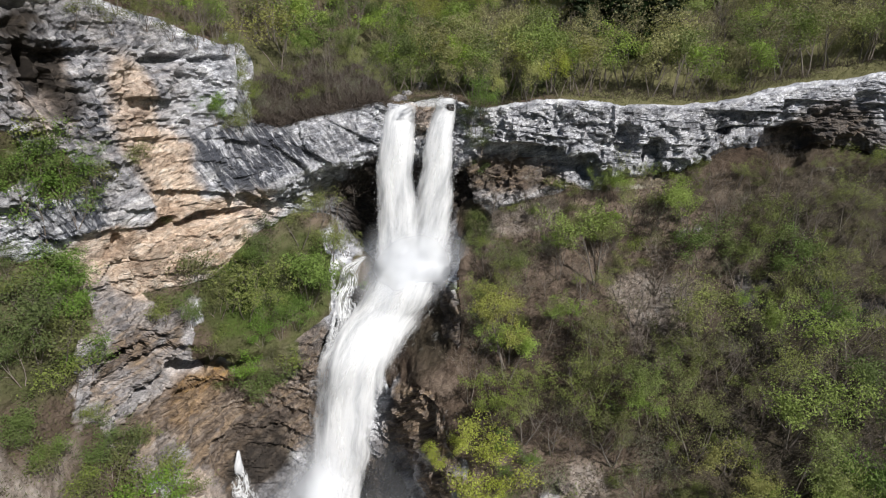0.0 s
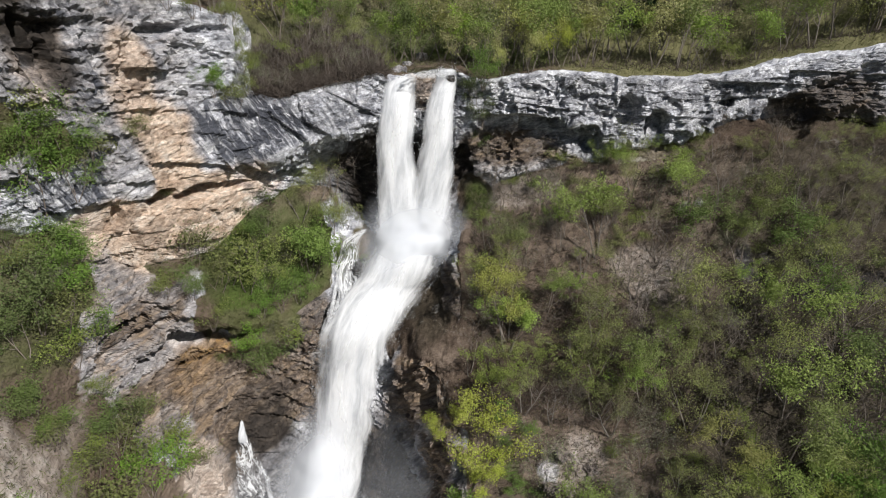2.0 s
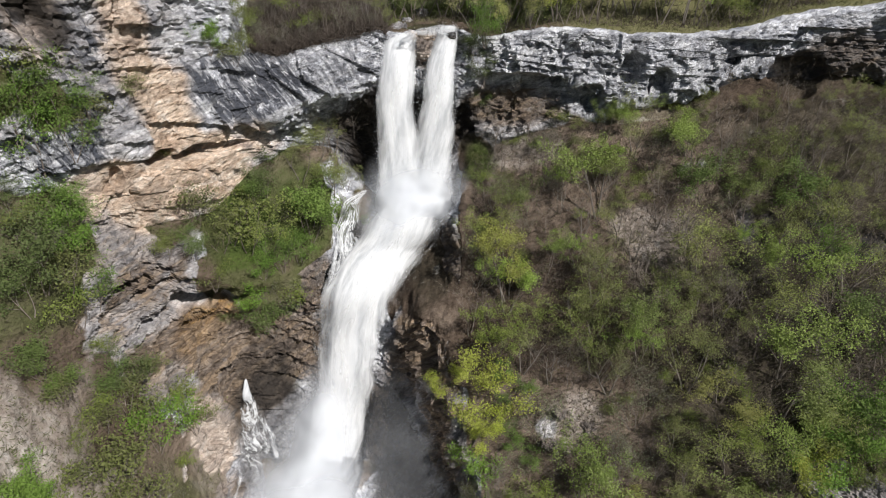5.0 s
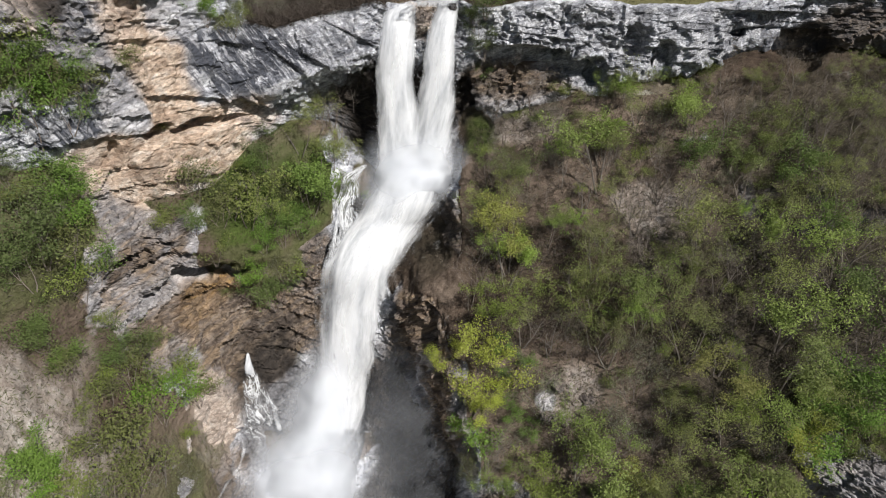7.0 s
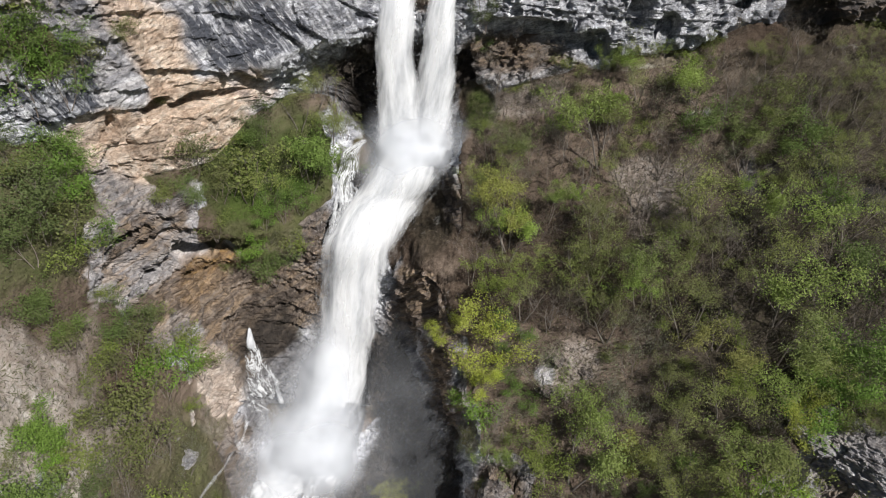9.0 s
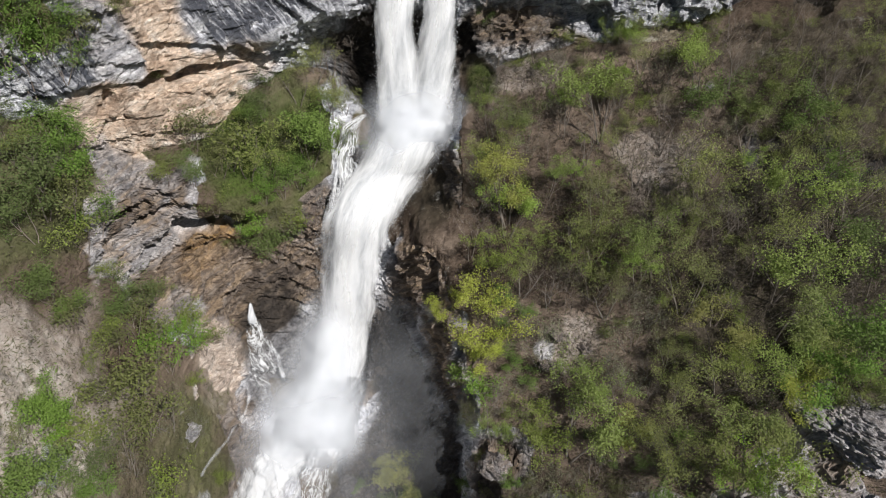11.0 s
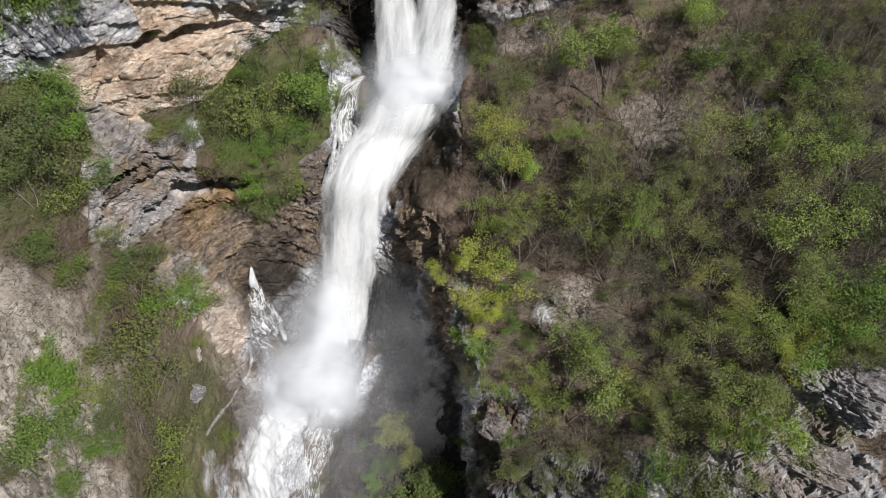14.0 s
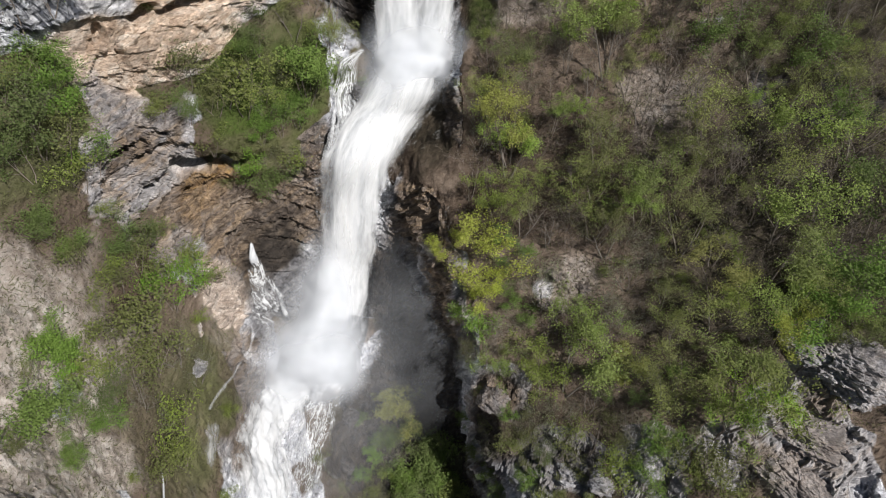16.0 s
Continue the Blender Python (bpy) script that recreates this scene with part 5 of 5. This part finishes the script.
EAST_GREEN = [(5.88, 53.15, 48.06, 2.18), (6.09, 47.63, 41.84, 2.0), (4.92, 44.49, 38.68, 2.33), (10.27, 50.17, 45.26, 1.43), (15.32, 53.23, 49.77, 2.7), (14.36, 45.73, 40.58, 2.5), (16.29, 58.09, 56.21, 1.4), (24.39, 55.08, 53.95, 2.06), (30.82, 53.64, 52.29, 2.39), (28.94, 51.61, 49.25, 2.34), (32.36, 46.73, 44.55, 2.47), (21.69, 46.06, 41.94, 2.21), (19.73, 43.73, 39.91, 2.4), (30.19, 41.42, 39.57, 2.89), (14.13, 42.94, 38.09, 2.59), (18.22, 43.5, 39.45, 1.91), (29.6, 38.22, 36.72, 2.49), (26.03, 35.64, 34.71, 1.93), (13.38, 36.56, 29.9, 2.16), (11.61, 33.4, 26.58, 3.03), (9.31, 34.04, 25.95, 2.56), (4.37, 35.0, 26.34, 1.7), (26.02, 30.0, 29.79, 2.19), (24.75, 28.2, 29.06, 3.35)]
EAST_GREEN_2 = [(23.96, 28.13, 27.83, 2.18), (27.1, 27.21, 29.1, 1.81), (23.12, 34.03, 32.05, 0.96), (26.69, 31.83, 31.09, 1.34), (30.95, 34.3, 34.02, 2.24), (34.08, 33.48, 33.82, 1.91), (35.68, 31.94, 33.56, 1.79)]
EAST_OLIVE = [(4.45, 51.56, 46.13, 2.27), (7.39, 43.63, 37.98, 2.21), (8.44, 46.93, 40.84, 1.54), (17.31, 52.23, 48.23, 1.85), (14.56, 48.16, 43.08, 2.65), (12.75, 46.9, 40.92, 2.52), (19.08, 56.63, 55.04, 2.29), (23.87, 47.59, 44.36, 3.1), (31.05, 49.06, 46.89, 2.21), (22.35, 43.22, 39.52, 2.55), (29.72, 44.15, 41.63, 2.66), (37.56, 46.81, 44.56, 2.44), (39.58, 55.06, 54.97, 2.14), (15.17, 41.56, 37.29, 2.11), (22.03, 41.21, 37.75, 2.65), (30.9, 36.5, 35.38, 2.51), (20.46, 35.36, 31.28, 2.17), (20.86, 32.14, 28.38, 2.44), (12.89, 56.2, 52.27, 1.75), (35.95, 49.68, 47.69, 2.44), (19.9, 31.33, 27.44, 2.8), (21.14, 30.01, 27.19, 1.95), (32.53, 35.09, 34.85, 2.27), (24.32, 35.27, 33.68, 2.64)]
EAST_YELLOW = [(6.2, 48.44, 43.0, 2.65), (24.39, 37.52, 35.58, 2.29), (2.62, 40.29, 32.46, 2.96), (0.61, 42.54, 34.05, 1.67), (3.43, 39.74, 31.77, 1.78), (16.78, 33.56, 28.39, 1.45), (16.49, 33.26, 28.06, 0.97), (29.1, 33.46, 33.48, 1.84)]
EAST_BARE = [(2.44, 46.83, 40.21, 2.12), (24.73, 40.16, 37.52, 2.8), (4.0, 36.62, 26.81, 2.45), (20.97, 52.27, 49.06, 2.5), (27.09, 54.95, 54.17, 2.35), (35.09, 53.58, 51.83, 3.02), (33.64, 56.02, 55.43, 2.34), (37.01, 50.79, 48.58, 3.03), (13.8, 51.82, 48.11, 1.82), (19.23, 48.61, 45.0, 2.07), (25.67, 45.35, 42.42, 2.48), (34.29, 42.95, 40.85, 2.87), (26.75, 38.02, 36.35, 2.44), (33.73, 38.16, 38.0, 2.8), (11.56, 53.71, 50.03, 1.58), (8.59, 56.5, 51.76, 1.37), (5.44, 60.17, 53.4, 1.42), (18.45, 50.29, 46.41, 2.08), (39.49, 48.69, 45.96, 2.79), (8.93, 48.67, 43.01, 1.43), (22.87, 50.14, 47.7, 2.23), (13.96, 29.13, 23.38, 2.09)]
EAST_DARK = [(24.81, 53.07, 51.34, 2.17), (30.78, 33.39, 33.38, 2.49), (33.94, 33.98, 35.02, 2.27), (34.8, 36.81, 37.17, 2.3), (36.93, 42.54, 40.9, 2.66), (36.51, 48.82, 46.42, 2.04), (33.59, 52.33, 50.28, 2.3), (19.28, 28.0, 25.83, 1.57), (35.62, 35.68, 36.61, 2.81)]
EAST_BRIGHT = [(2.29, 39.87, 27.56, 2.13), (18.42, 26.09, 22.16, 1.62)]
EAST_GREY = [(8.32, 40.67, 34.63, 1.99), (17.23, 39.64, 35.13, 2.26), (19.11, 40.91, 36.91, 2.03), (15.95, 37.49, 31.96, 2.15), (27.79, 34.01, 33.58, 1.46), (20.91, 55.82, 53.96, 2.17), (11.87, 44.01, 38.96, 1.76), (3.46, 49.99, 43.92, 1.79), (3.04, 51.44, 45.86, 1.55), (17.71, 30.09, 25.63, 1.95), (6.4, 38.54, 30.06, 1.56), (17.07, 36.91, 31.8, 1.8), (14.75, 37.14, 31.01, 1.92), (9.33, 39.42, 32.58, 2.13), (9.44, 31.48, 23.17, 1.73), (26.27, 24.81, 26.06, 1.6)]
EAST_LOW = [(22.8, 25.57, 26.52, 1.68), (20.28, 26.58, 25.99, 1.44), (15.61, 27.35, 22.65, 1.6), (11.89, 30.19, 23.76, 1.47), (7.85, 30.73, 21.84, 1.37), (23.94, 24.06, 24.88, 1.83)]
WEST_DARK = [(-28.16, 41.53, 62.45, 2.09), (-29.44, 40.48, 59.59, 2.54), (-27.68, 41.85, 60.09, 1.69), (-29.63, 39.49, 62.03, 1.96), (-28.5, 39.45, 54.69, 1.92), (-27.59, 38.86, 53.09, 1.8), (-28.37, 35.16, 52.51, 2.34), (-27.22, 38.2, 48.83, 1.95), (-28.36, 33.27, 51.76, 1.8), (-18.18, 55.04, 51.14, 1.9), (-18.77, 53.75, 50.01, 1.51), (-16.39, 51.48, 44.43, 1.88), (-14.88, 52.82, 44.76, 1.64), (-22.84, 46.68, 48.57, 1.53), (-17.99, 50.36, 44.34, 1.24), (-25.46, 36.12, 41.8, 1.9), (-25.66, 35.01, 42.64, 1.42), (-23.42, 23.92, 38.81, 1.29), (-22.73, 21.89, 38.07, 1.27)]
WEST_LOW = [(-27.29, 43.12, 61.37, 1.49), (-27.56, 36.21, 51.45, 2.07), (-27.35, 36.14, 48.86, 1.58), (-29.78, 36.14, 56.27, 1.12), (-23.16, 49.17, 50.75, 1.92), (-25.22, 46.85, 63.09, 0.77), (-24.93, 49.71, 57.1, 0.65), (-10.86, 60.0, 50.02, 1.6), (-19.26, 51.25, 47.21, 2.6), (-21.28, 49.32, 48.12, 1.7), (-24.2, 44.83, 49.87, 1.15), (-21.72, 47.23, 45.2, 1.33), (-21.0, 50.33, 41.99, 1.67), (-20.55, 50.71, 39.44, 1.58), (-15.43, 51.66, 39.98, 1.43), (-22.0, 49.33, 39.69, 0.78), (-18.83, 54.59, 64.48, 1.01), (-19.55, 53.79, 64.83, 0.7), (-26.79, 31.34, 45.66, 1.33), (-25.16, 34.73, 41.66, 1.64), (-23.54, 39.61, 37.19, 1.56), (-22.82, 39.45, 34.6, 1.84), (-25.5, 32.45, 41.9, 1.28), (-24.99, 39.69, 41.36, 0.93)]
WEST_LOW_2 = [(-24.94, 38.62, 42.15, 0.8), (-24.52, 34.16, 38.28, 2.48), (-25.71, 33.03, 42.6, 1.07), (-23.91, 38.79, 36.95, 1.32), (-24.15, 30.59, 37.81, 2.28), (-25.02, 28.54, 40.46, 1.55), (-24.43, 24.47, 40.33, 1.78), (-23.62, 26.42, 37.77, 1.97), (-23.41, 29.11, 35.93, 1.85), (-25.64, 21.88, 44.95, 0.82), (-21.87, 26.01, 31.33, 1.9), (-20.91, 21.1, 33.14, 1.55), (-20.98, 23.85, 30.48, 1.44), (-22.72, 36.44, 33.37, 0.85), (-23.47, 16.78, 45.13, 0.5), (-25.72, 29.93, 42.62, 1.03), (1.18, 34.74, 2.18, 2.12)]
WEST_GREY = [(-23.02, 50.82, 51.7, 1.46), (-16.96, 51.39, 40.39, 1.82), (-22.84, 31.09, 34.2, 1.81), (-22.75, 25.11, 36.54, 1.76), (-24.25, 31.27, 37.77, 1.32), (-21.95, 31.6, 31.12, 1.53), (-5.85, 37.08, 6.72, 2.04)]
WEST_OLIVE = [(-15.08, 57.89, 51.59, 2.2), (-13.57, 60.35, 53.01, 1.72), (-11.93, 59.07, 49.85, 1.71), (-13.29, 56.91, 49.29, 1.8), (-20.65, 50.68, 47.98, 1.72), (-17.55, 51.84, 45.8, 2.13)]
WEST_BARE = [(-11.68, 60.72, 51.5, 2.14)]
WEST_BRIGHT = [(-13.97, 54.54, 46.52, 2.55), (-19.41, 50.53, 40.2, 1.95), (-18.22, 51.16, 37.06, 2.01), (-20.53, 53.12, 65.75, 0.87), (-27.77, 31.52, 47.65, 1.42), (-27.98, 31.5, 48.13, 1.11), (-26.84, 31.19, 45.81, 1.02), (-24.08, 35.56, 36.33, 2.22), (-25.45, 23.89, 43.48, 1.42), (-25.07, 24.35, 42.42, 1.25), (-24.25, 19.71, 42.51, 1.64), (-23.67, 20.67, 40.96, 1.5), (-22.64, 18.66, 40.3, 0.92), (-2.79, 38.17, 4.53, 2.75), (-1.68, 35.41, 2.27, 2.94), (-4.37, 34.23, 2.29, 2.6)]
WEST_YELLOW = [(-4.7, 39.58, 7.32, 2.7), (-6.64, 42.31, 9.32, 1.42)]
PLANTED = (("bright", RIM_BRIGHT, "shrubs about the falls"),
           ("dark", RIM_DARK, "shrubs about the falls"),
           ("low", RIM_LOW, "shrubs about the falls"),
           ("bare", RIM_BARE, "shrubs about the falls"),
           ("green", EAST_GREEN, "trees on the eastern slope"),
           ("green", EAST_GREEN_2, "trees on the eastern slope"),
           ("olive", EAST_OLIVE, "trees on the eastern slope"),
           ("yellow", EAST_YELLOW, "trees on the eastern slope"),
           ("bare", EAST_BARE, "trees on the eastern slope"),
           ("dark", EAST_DARK, "trees on the eastern slope"),
           ("bright", EAST_BRIGHT, "trees on the eastern slope"),
           ("grey", EAST_GREY, "trees on the eastern slope"),
           ("low", EAST_LOW, "trees on the eastern slope"),
           ("dark", WEST_DARK, "shrubs on the western ledges"),
           ("low", WEST_LOW, "shrubs on the western ledges"),
           ("low", WEST_LOW_2, "shrubs on the western ledges"),
           ("grey", WEST_GREY, "shrubs on the western ledges"),
           ("olive", WEST_OLIVE, "shrubs on the western ledges"),
           ("bare", WEST_BARE, "shrubs on the western ledges"),
           ("bright", WEST_BRIGHT, "shrubs on the western ledges"),
           ("yellow", WEST_YELLOW, "shrubs on the western ledges"))
# each place is the foot of the plant and the radius of its crown
for kind, spots, group in PLANTED:
    for n, (x, y, z, r) in enumerate(spots):
        pats = PATTERNS[kind]
        stand(pats[n % len(pats)], x, y, z - 0.15, r, REACH[pats[n % len(pats)].name], n * 137.5, group)


def conifer(seed):
    rng = random.Random(seed)
    top = tagged(new("conifer"), "tall dark spruce in the wood above the falls", "conifer")
    v, f = tubes([[(Vector((0, 0, -0.4)), 0.26), (Vector((0, 0, 7)), 0.15), (Vector((0, 0, 15)), 0.02)]], 6)
    mesh_object("trunk", v, f, BARK, parent=top)
    verts, faces = [], []
    for k in range(230):
        z = 1.2 + 13.6 * (k / 230)
        reach = (15.2 - z) * 0.21 * rng.uniform(0.7, 1.1)
        w = rng.random() * 6.283
        d, s = Vector((math.cos(w), math.sin(w), -0.35)), Vector((-math.sin(w), math.cos(w), 0))
        for j in range(5):
            a = reach * (j + 0.3) / 5
            c, q = Vector((0, 0, z)) + d * a, 0.34 * (1.25 - j / 6)
            i = len(verts)
            verts += [c - s * q + Vector((0, 0, -0.16)), c + d * reach * 0.3, c + s * q + Vector((0, 0, -0.16)), c - d * 0.12 + Vector((0, 0, 0.08))]
            faces.append((i, i + 1, i + 2, i + 3))
    mesh_object("needles", verts, faces, NEEDLES, parent=top)
    return top


# woods scattered over the land, by stretches between the break lines
rng = random.Random(77)
OPEN = [(-27.5, 44, 49, 3.2), (-26.5, 42, 47, 3.0), (-25, 46, 48, 3.0), (4.2, 56.5, 50.5, 2.4), (-16.5, 42, 19.5, 3.0), (-13.5, 43, 17, 3), (-13, 40, 13, 5), (-14, 45, 20, 4), (-17, 36, 17, 5), (-18, 30, 18, 4), (34, 31.5, 33, 5), (31, 26.5, 29.5, 5), (35, 25, 30, 4), (11.7, 40.7, 35.4, 2.2), (20.6, 52.3, 49, 2.6), (21, 49, 46, 1.8), (6, 34, 25, 2.0), (-28, 29, 47, 4.0), (-24, 17, 44, 6.0)]      # bare places
taken = [(x, y, z) for kind, spots, group in PLANTED for x, y, z, r in spots]


def scatter(count, level_a, level_b, bear_a, bear_b, choices, gap, group, steepest=0.75):
    rows = np.nonzero((LEVEL >= level_a) & (LEVEL < level_b))[0]
    cols = np.nonzero((BEARING >= bear_a) & (BEARING < bear_b))[0]
    done = 0
    for _ in range(count * 14):
        if done == count:
            break
        i, j = rng.choice(list(rows)), rng.choice(list(cols))
        p = LAND[i, j]
        if ROCK[i, j] > steepest or any((p[0] - a) ** 2 + (p[1] - b) ** 2 + (p[2] - c) ** 2 < r * r for a, b, c, r in OPEN) or any((p[0] - a) ** 2 + (p[1] - b) ** 2 + (p[2] - c) ** 2 < gap * gap for a, b, c in taken):
            continue
        kind, low, high = rng.choice(choices)
        taken.append(tuple(p))
        done += 1
        stand(rng.choice(PATTERNS[kind]), p[0], p[1], p[2] - 0.15, rng.uniform(low, high), NATURAL[kind], rng.uniform(0, 360), group)


spruce = conifer(5)
for k in range(12):
    a, r = radians(11.6 + 0.75 * k), 80 + 4 * ((k * 7) % 5) / 5
    x, y = r * math.sin(a), r * math.cos(a)
    i = np.argmin(((LAND[..., 0] - x) ** 2 + (LAND[..., 1] - y) ** 2).ravel())
    m = pose(x, y, float(LAND.reshape(-1, 3)[i][2]) - 0.3, 0, 0, 77 * k)
    spruce.scale = (1.25, 1.25, 1.1 + 0.04 * (k % 5))
    ob = spruce if k == 0 else copy_thing(spruce, m)
    if k == 0:
        spruce.matrix_basis = m @ Matrix.Diagonal((1.25, 1.25, 1.15, 1))
    taken.append((x, y, float(LAND.reshape(-1, 3)[i][2])))
    tagged(ob, group="spruces above the falls")

EAST, WEST, ABOVE = "trees on the eastern slope", "shrubs on the western slope", "wood above the falls"
scatter(20, 3.3, 4.3, -15, 3.5, [("bright", 4.5, 7), ("far_yellow", 5, 8), ("far_green", 5, 7)], 1.9, ABOVE, 1.1)
scatter(130, 8.0, 11.0, 4, 52, [("bare", 3, 5.5), ("bare", 3, 5), ("olive", 3, 5), ("grey", 2, 3.6), ("bare", 2.6, 4.5), ("low", 1.4, 2.6), ("grey", 2, 3.4), ("low", 1.4, 2.6)], 1.9, EAST)
scatter(110, 11.0, 14.9, 6, 58, [("bare", 2.5, 4.5), ("low", 1.3, 2.6), ("grey", 1.6, 3), ("low", 1.2, 2.4), ("grey", 1.6, 3), ("dark", 1.6, 2.6), ("bare", 2, 4)], 1.7, EAST)
scatter(46, 8.0, 9.3, 4, 40, [("olive", 2.5, 4), ("low", 1.5, 2.6), ("green", 2.5, 4), ("bare", 2.5, 4)], 1.6, EAST)
scatter(30, 12.4, 14.9, 7, 50, [("low", 1.2, 2.4), ("grey", 1.5, 2.6)], 1.5, EAST, 1.1)
scatter(30, 9.0, 14.9, -58, -20, [("low", 1.0, 2), ("grey", 1.2, 2.4)], 2.4, WEST)
scatter(12, 8.0, 9.0, -40, -8, [("low", 1.2, 2.4), ("dark", 1.6, 2.6), ("grey", 1.6, 3)], 2.0, "shrubs on the western ledges", 0.6)
scatter(90, 4.0, 4.95, -18.3, -5, [("grey", 2, 3.2), ("bare", 2.5, 4.5), ("low", 1.6, 2.6), ("olive", 3, 4.5), ("grey", 1.6, 2.8), ("bare", 2, 3.6)], 1.5, "scrub above the western cliff", 0.95)
scatter(60, 4.0, 4.97, -36, -18.3, [("grey", 2, 3.2), ("low", 1.5, 2.6), ("low", 1.8, 3), ("bare", 2.5, 4.5), ("far_green", 3, 5)], 1.7, "scrub above the western cliff", 1.1)
scatter(70, 3.4, 4.25, -36, -4, [("far_olive", 5, 8), ("far_olive", 5, 8), ("far_green", 5, 8), ("bare", 5, 8), ("bare", 5, 8)], 2.3, ABOVE, 0.95)
scatter(30, 3.45, 4.35, -13, 3, [("far_green", 4, 6.5), ("far_yellow", 5, 8), ("far_green", 5, 8), ("far_olive", 5, 8)], 1.9, ABOVE, 0.98)
scatter(60, 8.0, 12.5, 27, 54, [("dark", 2.5, 4), ("bare", 4, 7), ("bare", 4, 6), ("bare", 4, 6), ("olive", 4, 6)], 1.9, EAST)
scatter(74, 3.5, 4.55, 13, 42, [("far_green", 5, 9), ("far_olive", 5, 9), ("bare", 5, 8), ("far_olive", 5, 9), ("far_green", 5, 8), ("bare", 4, 8), ("low", 3, 4)], 2.2, ABOVE, 0.95)
scatter(46, 3.5, 4.85, 2.5, 13, [("far_green", 5, 8), ("far_olive", 5, 8), ("far_yellow", 4, 7), ("far_olive", 3, 6), ("bare", 4, 6)], 1.9, ABOVE, 0.95)
scatter(56, 3.1, 3.6, -6, 42, [("far_green", 7, 10), ("far_olive", 7, 10), ("far_yellow", 6, 9), ("far_olive", 7, 10)], 2.3, ABOVE, 0.95)
scatter(30, 2.85, 3.2, -34, 40, [("far_green", 7, 10), ("far_olive", 7, 10)], 2.8, ABOVE, 0.98)
# ---- brushwood ----
def brush(name, label, areas, seed, material):
    """Dry twigs, stalks and litter lying and standing over stretches of the land: (level from, to, bearing from, to, count, length)."""
    g = np.random.default_rng(seed)
    verts = []
    for la, lb, ba, bb, count, length in areas:
        rows, cols = np.nonzero((LEVEL >= la) & (LEVEL < lb))[0], np.nonzero((BEARING >= ba) & (BEARING < bb))[0]
        i, j = g.choice(rows, count), g.choice(cols, count)
        keep = (ROCK[i, j] < 0.5) & (0.55 * value_noise(LAND[i, j] / 2.2) + g.uniform(-0.5, 0.9, count) > 0)
        p = LAND[i, j][keep] + g.normal(0, 0.12, (keep.sum(), 3))
        way = g.normal(0, 1, p.shape) * (1, 1, 0.7) + (0, -0.15, 0.75)
        way *= (length * g.uniform(0.4, 1.3, len(p)) / np.linalg.norm(way, axis=1))[:, None]
        side = np.cross(way, g.normal(0, 1, p.shape))
        side *= (0.022 * g.uniform(0.7, 1.8, len(p)) / np.linalg.norm(side, axis=1))[:, None]
        verts.append(np.stack([p - side, p + side, p + way], 1).reshape(-1, 3))
    v = np.concatenate(verts)
    return tagged(mesh_object(name, v, np.arange(len(v)).reshape(-1, 3), material), label, "brushwood", kind="stuff")


brush("brushwood", "dry grey-brown twigs and stalks over the steep slopes", [(8.0, 11.0, 3, 52, 76000, 0.9), (11.0, 15.0, 5, 58, 52000, 0.6), (4.0, 5.08, -19, -5, 70000, 1.1),
      (9.0, 15.0, -58, -20, 14000, 0.4), (3.3, 4.6, -30, 42, 20000, 1.2)], 8, TWIGS)
brush("herbage", "low green herbs and young shoots over the slopes", [(8.0, 15.0, 3, 56, 45000, 0.5), (8.0, 9.2, -40, -8, 26000, 0.45), (9.0, 15.0, -58, -20, 30000, 0.45), (3.3, 4.9, -30, 42, 22000, 0.5)], 9, LEAF_MID)
